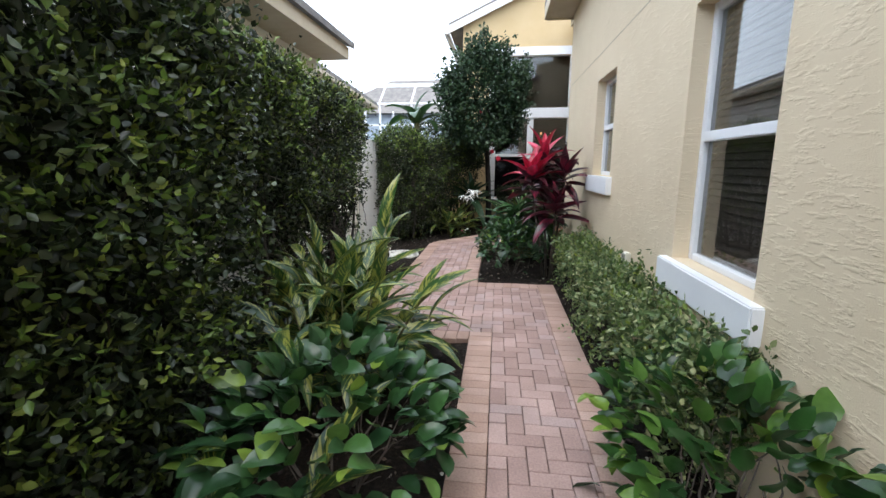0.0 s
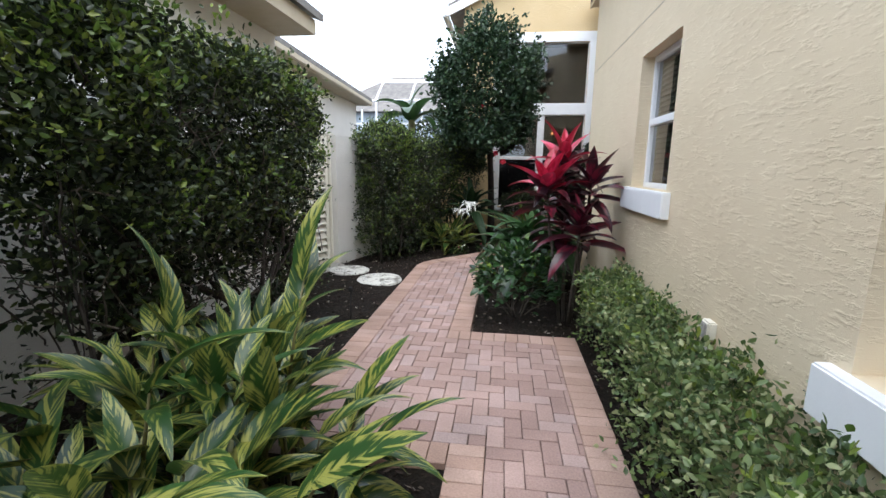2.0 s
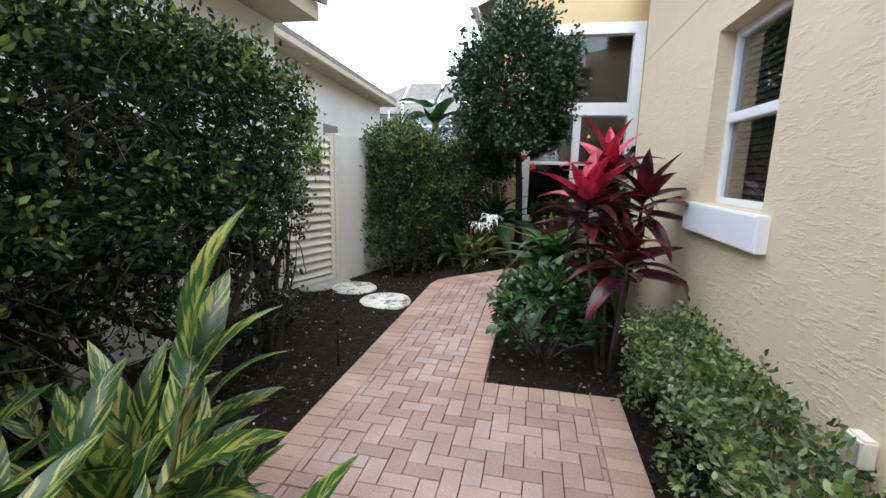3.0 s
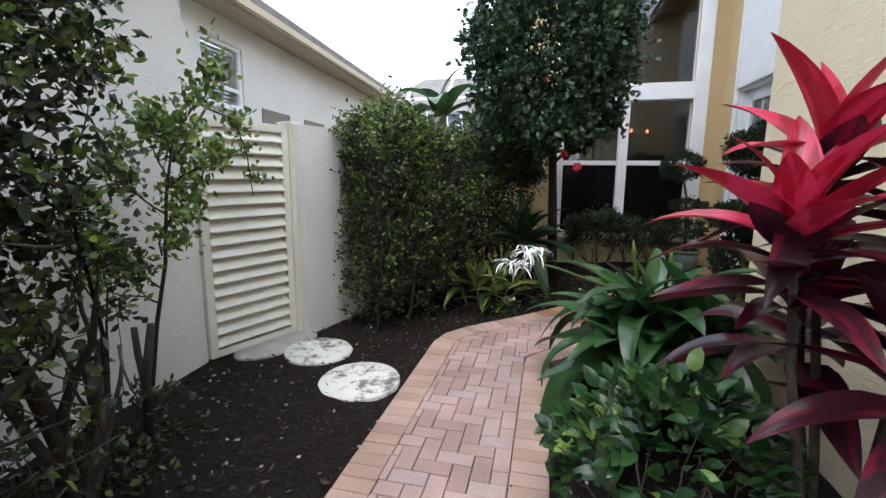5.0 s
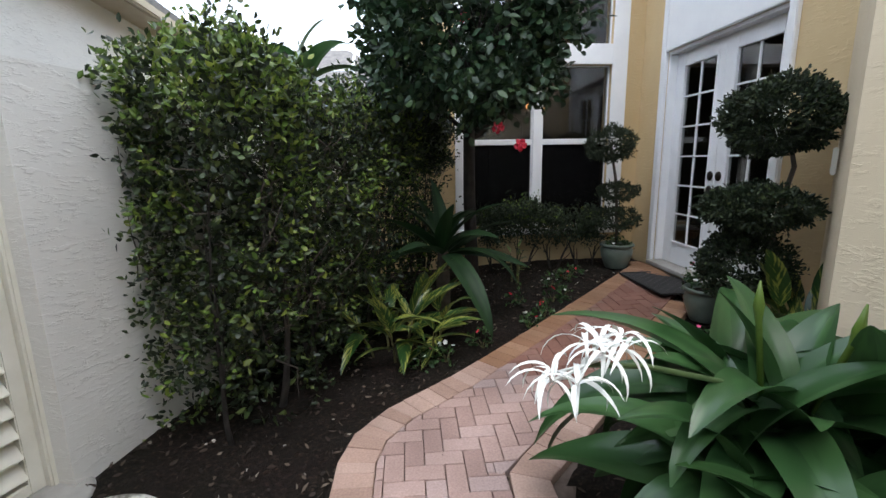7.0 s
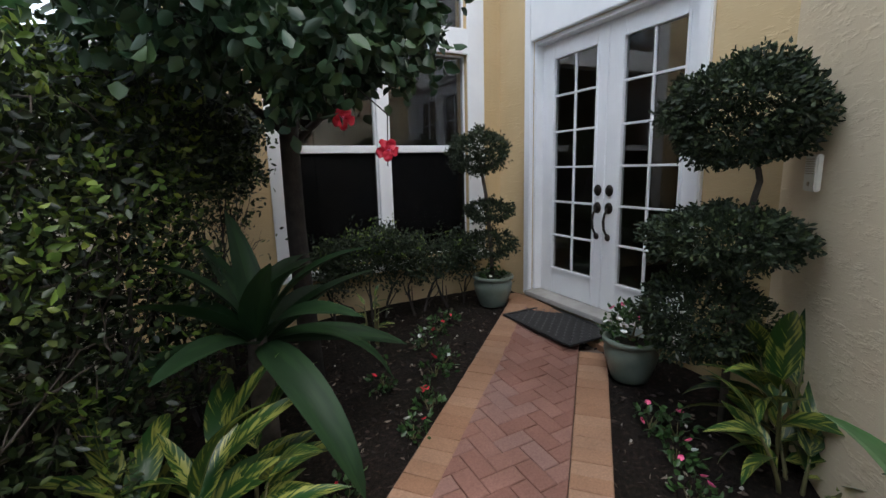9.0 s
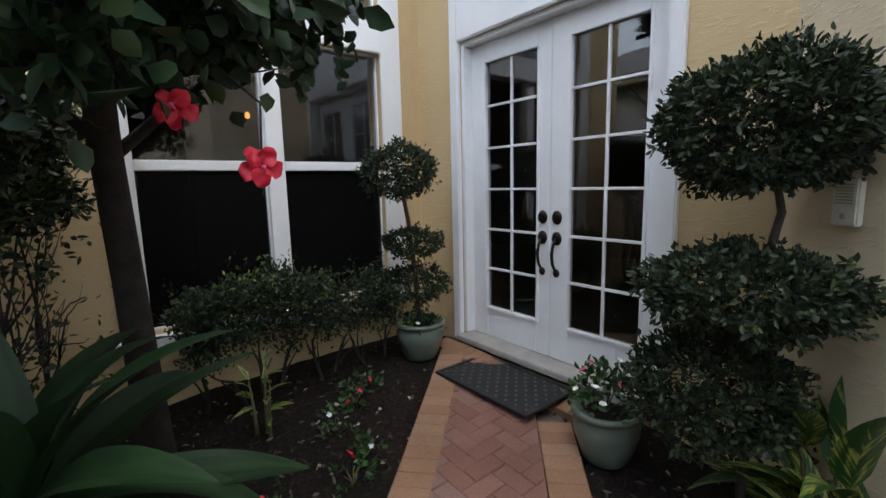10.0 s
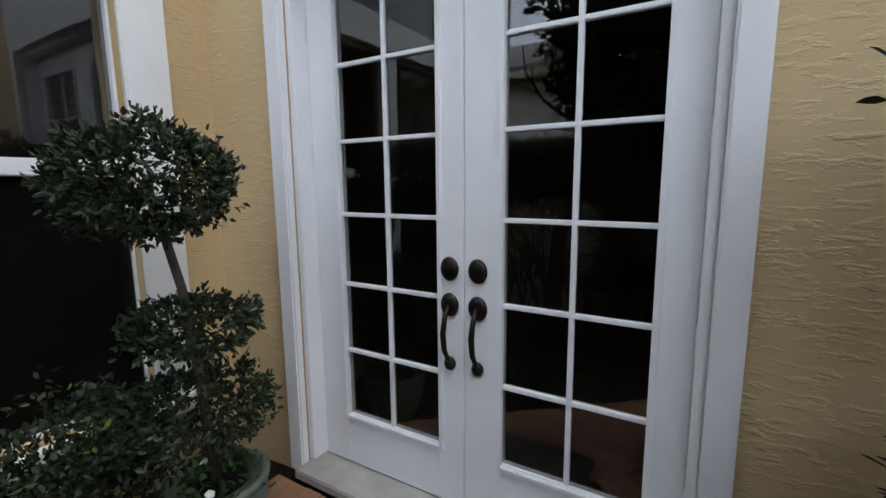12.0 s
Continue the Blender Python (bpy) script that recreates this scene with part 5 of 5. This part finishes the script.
def pool_cage():
    c = thing("pool_enclosure", pose(-6.6, 19.5, 0), "white-framed screened pool enclosure", "enclosure")
    for x in (0.0, 1.4, 2.8, 4.2):
        for y in (0.0, 2.5):
            part("post", box((x, y, 0), (x + 0.07, y + 0.07, 4.0)), CAGE_WHITE, c)
        V, F = tube([(x, 0, 4.0), (x, 1.2, 4.9), (x, 2.5, 5.2)], [0.04, 0.04, 0.04], 6)
        put("rafter", mesh_from("rafter", V, F, CAGE_WHITE), c)
    for y, z in ((0, 4.0), (0, 3.1), (1.2, 4.9), (2.5, 5.2)):
        part("beam", box((0, y, z), (4.27, y + 0.07, z + 0.08)), CAGE_WHITE, c)
    h = thing("far_house", pose(-9.5, 25.0, 0), "distant pale house with a grey hipped roof", "house")
    part("wall", box((0, 0, 0), (9, 5, 4.2)), SCREEN_BLUE, h)
    bm = bmesh.new()
    q = [bm.verts.new(v) for v in ((-0.5, -0.5, 4.2), (9.5, -0.5, 4.2), (9.5, 5.5, 4.2), (-0.5, 5.5, 4.2), (3, 2.5, 6.4), (6, 2.5, 6.4))]
    for f_ in ((0, 1, 5, 4), (1, 2, 5), (2, 3, 4, 5), (3, 0, 4), (3, 2, 1, 0)):
        bm.faces.new([q[i] for i in f_])
    part("roof", bm, ROOF_TILE, h)


pool_cage()
BANANA = [blade_mesh("leaf", 1.5, 0.46, b, 0.3, CRINUM_LEAF, 10, (0.7, 0.5), 10) for b in ((30, -60), (10, -80), (40, -30))]
rosette("banana_plant", -2.4, 13.2, 2.6, 9, BANANA, (10, 70), "banana plant with broad drooping leaves", sc=(0.7, 0.95))
V, F = tube([(-2.4, 13.2, -0.1), (-2.42, 13.2, 1.4), (-2.4, 13.2, 2.7)], [0.11, 0.1, 0.08], 10)
bt = [o for o in bpy.data.objects if o.name == "banana_plant"][0]
put("stem", mesh_from("stem", [(v[0] + 2.4, v[1] - 13.2, v[2] - 2.6) for v in V], F, STEM, True), bt)
bt2 = thing("garden_tree", pose(-1.5, 16.0, 0), "small garden tree behind the wall", "tree")
V, F = tube([(0, 0, -0.05), (0.05, 0, 1.2), (0, 0.1, 2.3)], [0.09, 0.07, 0.05], 9)
put("trunk", mesh_from("trunk", V, F, BARK, True), bt2)
for c_, r_ in (((0, 0, 2.8), 0.9), ((-0.9, 0.2, 2.4), 0.7), ((0.7, 0.1, 2.3), 0.7)):
    leafy_ball(bt2, c_, r_, 260, 0.1, HEDGE_LEAF, 0.8, "crown")


# ---- mulch litter ----
def litter():
    N = 9000
    x, y = rng.uniform(-2.9, 2.0, N), rng.uniform(0.8, 11.6, N)
    P = np.stack([x, y, np.array([gz(a, b) for a, b in zip(x, y)]) + rng.uniform(-0.005, 0.018, N)], 1)
    o_ = rng.normal(size=(N, 3)) * np.array([1, 1, 0.18])
    t = thing("mulch_litter", pose(0, 0, 0), "loose bark chips and dry leaf bits on the beds", "mulch", kind="stuff")
    cloud_part("chips", t, P, o_, 0.045, 0.018, CHIP, 0.1)
    k = rng.uniform(0, 1, N) < 0.10
    cloud_part("pale_bits", t, P[k] + np.array([0.01, 0.01, 0.004]), o_[k], 0.03, 0.02, PALE_CHIP, 0.1)


CHIP = leaf_mat("bark_chip", ((0.0, (0.014, 0.010, 0.008)), (0.6, (0.045, 0.03, 0.022)), (0.9, (0.10, 0.075, 0.055)), (1.0, (0.22, 0.18, 0.14))), 0.85, 0.0)
PALE_CHIP = leaf_mat("pale_chip", ((0.0, (0.22, 0.19, 0.15)), (1.0, (0.48, 0.45, 0.40))), 0.85, 0.0)
litter()


# ---- brick walk ----
def paver_mat(name, stops):
    m, n, l, p = node_mat(name)
    info = n.new("ShaderNodeObjectInfo")
    geo = n.new("ShaderNodeNewGeometry")
    add = n.new("ShaderNodeMath")
    add.operation = "ADD"
    l.new(info.outputs["Random"], add.inputs[0])
    l.new(geo.outputs["Random Per Island"], add.inputs[1])
    fr = n.new("ShaderNodeMath")
    fr.operation = "FRACT"
    l.new(add.outputs[0], fr.inputs[0])
    r = ramp(n, stops)
    l.new(fr.outputs[0], r.inputs["Fac"])
    tc = n.new("ShaderNodeTexCoord")
    world_p = n.new("ShaderNodeNewGeometry").outputs["Position"]
    big, fine = n.new("ShaderNodeTexNoise"), n.new("ShaderNodeTexNoise")
    for t, sc in ((big, 2.2), (fine, 90.0)):
        t.inputs["Scale"].default_value, t.inputs["Detail"].default_value = sc, 5.0
        l.new(world_p, t.inputs["Vector"])
    c = mixed(n, l, 0.45, r.outputs["Color"], big.outputs["Fac"], "OVERLAY")
    c = mixed(n, l, 0.35, c, fine.outputs["Fac"], "OVERLAY")
    l.new(c, p.inputs["Base Color"])
    p.inputs["Roughness"].default_value, p.inputs["Specular IOR Level"].default_value = 0.75, 0.3
    bump_from(n, l, p, fine.outputs["Fac"], 0.35, 0.004)
    return m


PAVER = paver_mat("pink_paver", ((0.0, (0.27, 0.18, 0.16)), (0.4, (0.33, 0.225, 0.20)), (0.75, (0.37, 0.26, 0.235)), (1.0, (0.33, 0.25, 0.24))))
EDGE_PAVER = paver_mat("tan_paver", ((0.0, (0.31, 0.205, 0.165)), (0.5, (0.36, 0.24, 0.195)), (1.0, (0.40, 0.28, 0.235))))


# Redder entrance tone, darkened further with shade put into the colour.
SHADED_ENTRY_PAVER = paver_mat("shaded_red_paver", ((0.0, (0.175, 0.082, 0.062)), (0.5, (0.215, 0.108, 0.083)), (1.0, (0.215, 0.125, 0.106))))
SHADED_ENTRY_EDGE = paver_mat("shaded_orange_paver", ((0.0, (0.235, 0.125, 0.073)), (0.5, (0.27, 0.15, 0.09)), (1.0, (0.295, 0.175, 0.112))))


def clip(poly, half):
    """Keep the side of the plan polygon where a*x + b*y <= c."""
    a, b, c = half
    out = []
    for i in range(len(poly)):
        p0, p1 = poly[i], poly[(i + 1) % len(poly)]
        d0, d1 = a * p0[0] + b * p0[1] - c, a * p1[0] + b * p1[1] - c
        if d0 <= 0:
            out.append(p0)
        if (d0 < 0 < d1) or (d1 < 0 < d0):
            t = d0 / (d0 - d1)
            out.append((p0[0] + (p1[0] - p0[0]) * t, p0[1] + (p1[1] - p0[1]) * t))
    return out


def plan_area(q):
    return 0.5 * abs(sum(q[i][0] * q[(i + 1) % len(q)][1] - q[(i + 1) % len(q)][0] * q[i][1] for i in range(len(q)))) if len(q) > 2 else 0.0


def paver_lump(poly, gap=0.0025):
    """A paver with eased edges over a convex plan polygon, following the walk's slope."""
    cx, cy = sum(v[0] for v in poly) / len(poly), sum(v[1] for v in poly) / len(poly)
    if sum(poly[i][0] * poly[(i + 1) % len(poly)][1] - poly[(i + 1) % len(poly)][0] * poly[i][1] for i in range(len(poly))) < 0:
        poly = poly[::-1]

    def shrunk(d):
        res = []
        for vx, vy in poly:
            r_ = math.hypot(vx - cx, vy - cy)
            k = max(0.0, 1 - d * 1.35 / max(r_, 1e-6))
            res.append((cx + (vx - cx) * k, cy + (vy - cy) * k))
        return res

    dz, tx, ty = random.uniform(-0.0018, 0.0018), random.uniform(-0.012, 0.012), random.uniform(-0.012, 0.012)
    V = []
    for d, z in ((gap, -0.06), (gap, -0.004), (gap + 0.004, 0.0)):
        V += [(vx, vy, rise(vx, vy) + z + dz + tx * (vx - cx) + ty * (vy - cy)) for vx, vy in shrunk(d)]
    k = len(poly)
    F = [tuple(range(2 * k, 3 * k))]
    for lev in (0, 1):
        for i in range(k):
            j = (i + 1) % k
            F.append((lev * k + i, lev * k + j, (lev + 1) * k + j, (lev + 1) * k + i))
    return V, F, (cx, cy)


def rect_half(x0, x1, y0, y1):
    return [(-1, 0, -x0), (1, 0, x1), (0, -1, -y0), (0, 1, y1)]


# inner field as convex pieces; diagonal strip: 8.30 <= y - x <= 9.11 or so
q2 = 0.2 * 1.414
DR = 8.119                       # outer right edge of the diagonal stretch: y - x


def left_of(p0, p1):
    """Half plane to the right of the line p0 -> p1, as a*x + b*y <= c."""
    a, b = -(p1[1] - p0[1]), p1[0] - p0[0]
    return (a, b, a * p0[0] + b * p0[1])


BEND = [(-1.06, 8.10), (-1.02, 8.27), (-0.88, 8.46), (-0.48, 8.78), (1.78, 10.90)]
FIELD = [rect_half(-0.02, 0.51, -2.5, 3.75),
         rect_half(-1.06, 0.51, 3.75, 5.25),
         rect_half(-1.06, -0.43, 5.25, 7.97),
         [(-1, 0, 1.06), (0, -1, -7.97), (1, -1, -(DR + q2)), (1, 0, -0.48)] + [left_of(BEND[k], BEND[k + 1]) for k in range(3)],
         [(-1, 0, 0.48), (1, -1, -(DR + q2)), (1, 0, 1.78), left_of(BEND[3], BEND[4])]]
walk_ob = thing("pavement", pose(0, 0, 0), "pink brick walk laid in herringbone with soldier borders", "path", kind="structure")
far_lumps, near_n = [], 0


def lay(poly, mat, name):
    global near_n
    if len(poly) < 3 or plan_area(poly) < 0.0008:
        return
    V, F, (cx, cy) = paver_lump(poly)
    # Towards the entrance, swap in the copies that carry the court's shade.
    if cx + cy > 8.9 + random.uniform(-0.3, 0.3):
        mat = SHADED_ENTRY_PAVER if mat is PAVER else SHADED_ENTRY_EDGE
    if (2.2 < cy < 6.6 if name == "brick" else 2.0 < cy < 9.6):
        near_n += 1
        put(name, mesh_from(name, V, F, mat), walk_ob)
    else:
        far_lumps.append((V, F, mat))


def herringbone():
    W = 0.1
    for a in range(-70, 140):
        for b in range(-70, 140):
            # a unit cell starts a lying brick where (a - b) % 4 == 0 and a standing one where (a - b) % 4 == 2
            x, y = a * W - 0.02, b * W + 0.05
            if not (-1.3 < x < 2.0 and -2.7 < y < 11.2):
                continue
            m4 = (a - b) % 4
            if m4 == 0:
                rect = [(x, y), (x + 2 * W, y), (x + 2 * W, y + W), (x, y + W)]
            elif m4 == 3:
                rect = [(x, y), (x + W, y), (x + W, y + 2 * W), (x, y + 2 * W)]
            else:
                continue
            bits = []
            for halves in FIELD:
                q = rect
                for h_ in halves:
                    q = clip(q, h_) if len(q) > 2 else q
                if plan_area(q) > 0.0008:
                    bits.append(q)
            if sum(plan_area(q) for q in bits) > 0.0197:
                lay(rect, PAVER, "brick")
            else:
                for q in bits:
                    lay(q, PAVER, "brick")


def border(points, inward, width=0.2, step=0.1):
    """Soldier bricks along a line of plan points, reaching `width` to the inner side."""
    pts = [Vector((*q, 0)) for q in points]
    acc = []
    for a, b in zip(pts, pts[1:]):
        n_ = max(1, round((b - a).length / step))
        for k in range(n_):
            acc.append(a + (b - a) * k / n_)
    acc.append(pts[-1])
    nor = []
    for i in range(len(acc)):
        d = (acc[min(i + 1, len(acc) - 1)] - acc[max(i - 1, 0)]).normalized()
        nor.append(Vector((-d.y, d.x, 0)) * inward)
    for i in range(len(acc) - 1):
        p0, p1 = acc[i], acc[i + 1]
        q0, q1 = p0 + nor[i] * width, p1 + nor[i + 1] * width
        lay([(p0.x, p0.y), (p1.x, p1.y), (q1.x, q1.y), (q0.x, q0.y)], EDGE_PAVER, "border_brick")


random.seed(3)
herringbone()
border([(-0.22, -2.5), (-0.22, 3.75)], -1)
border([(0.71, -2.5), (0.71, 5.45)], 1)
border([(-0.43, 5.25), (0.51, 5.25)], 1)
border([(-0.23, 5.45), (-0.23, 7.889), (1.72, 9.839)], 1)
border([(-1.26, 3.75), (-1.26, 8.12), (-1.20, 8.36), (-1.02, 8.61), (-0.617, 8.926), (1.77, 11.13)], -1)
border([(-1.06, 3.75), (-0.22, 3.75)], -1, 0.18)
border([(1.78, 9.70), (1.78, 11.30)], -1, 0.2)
for mat_ in (PAVER, EDGE_PAVER, SHADED_ENTRY_PAVER, SHADED_ENTRY_EDGE):
    lumps = [(V, F) for V, F, m_ in far_lumps if m_ is mat_]
    if lumps:
        V, F = merged(*lumps)
        put("more_bricks", mesh_from("more_bricks", V, F, mat_), walk_ob)["kind"] = "stuff"
# sand bed under the joints
bv, bf = [], []
for quad in ([(-0.21, -2.5), (0.70, -2.5), (0.70, 5.44), (-0.21, 5.44)], [(-1.25, 3.58), (-0.20, 3.58), (-0.24, 7.7), (-1.25, 8.1)], [(-1.24, 8.1), (-0.23, 7.6), (0.0, 8.15), (-1.05, 8.55)],
             [(-1.05, 8.55), (0.0, 8.15), (1.7, 9.85), (1.62, 11.0)], [(1.7, 9.85), (1.98, 9.62), (1.98, 11.29), (1.62, 11.0)]):
    k = len(bv)
    bv += [(qx, qy, rise(qx, qy) - 0.05) for qx, qy in quad]
    bf.append((k, k + 1, k + 2, k + 3))
SAND = surface("joint_sand", (0.10, 0.075, 0.06), (0.16, 0.12, 0.10), 20.0, 0.95, 0.5, 150.0)
put("sand_bed", mesh_from("sand_bed", bv, bf, SAND), walk_ob)
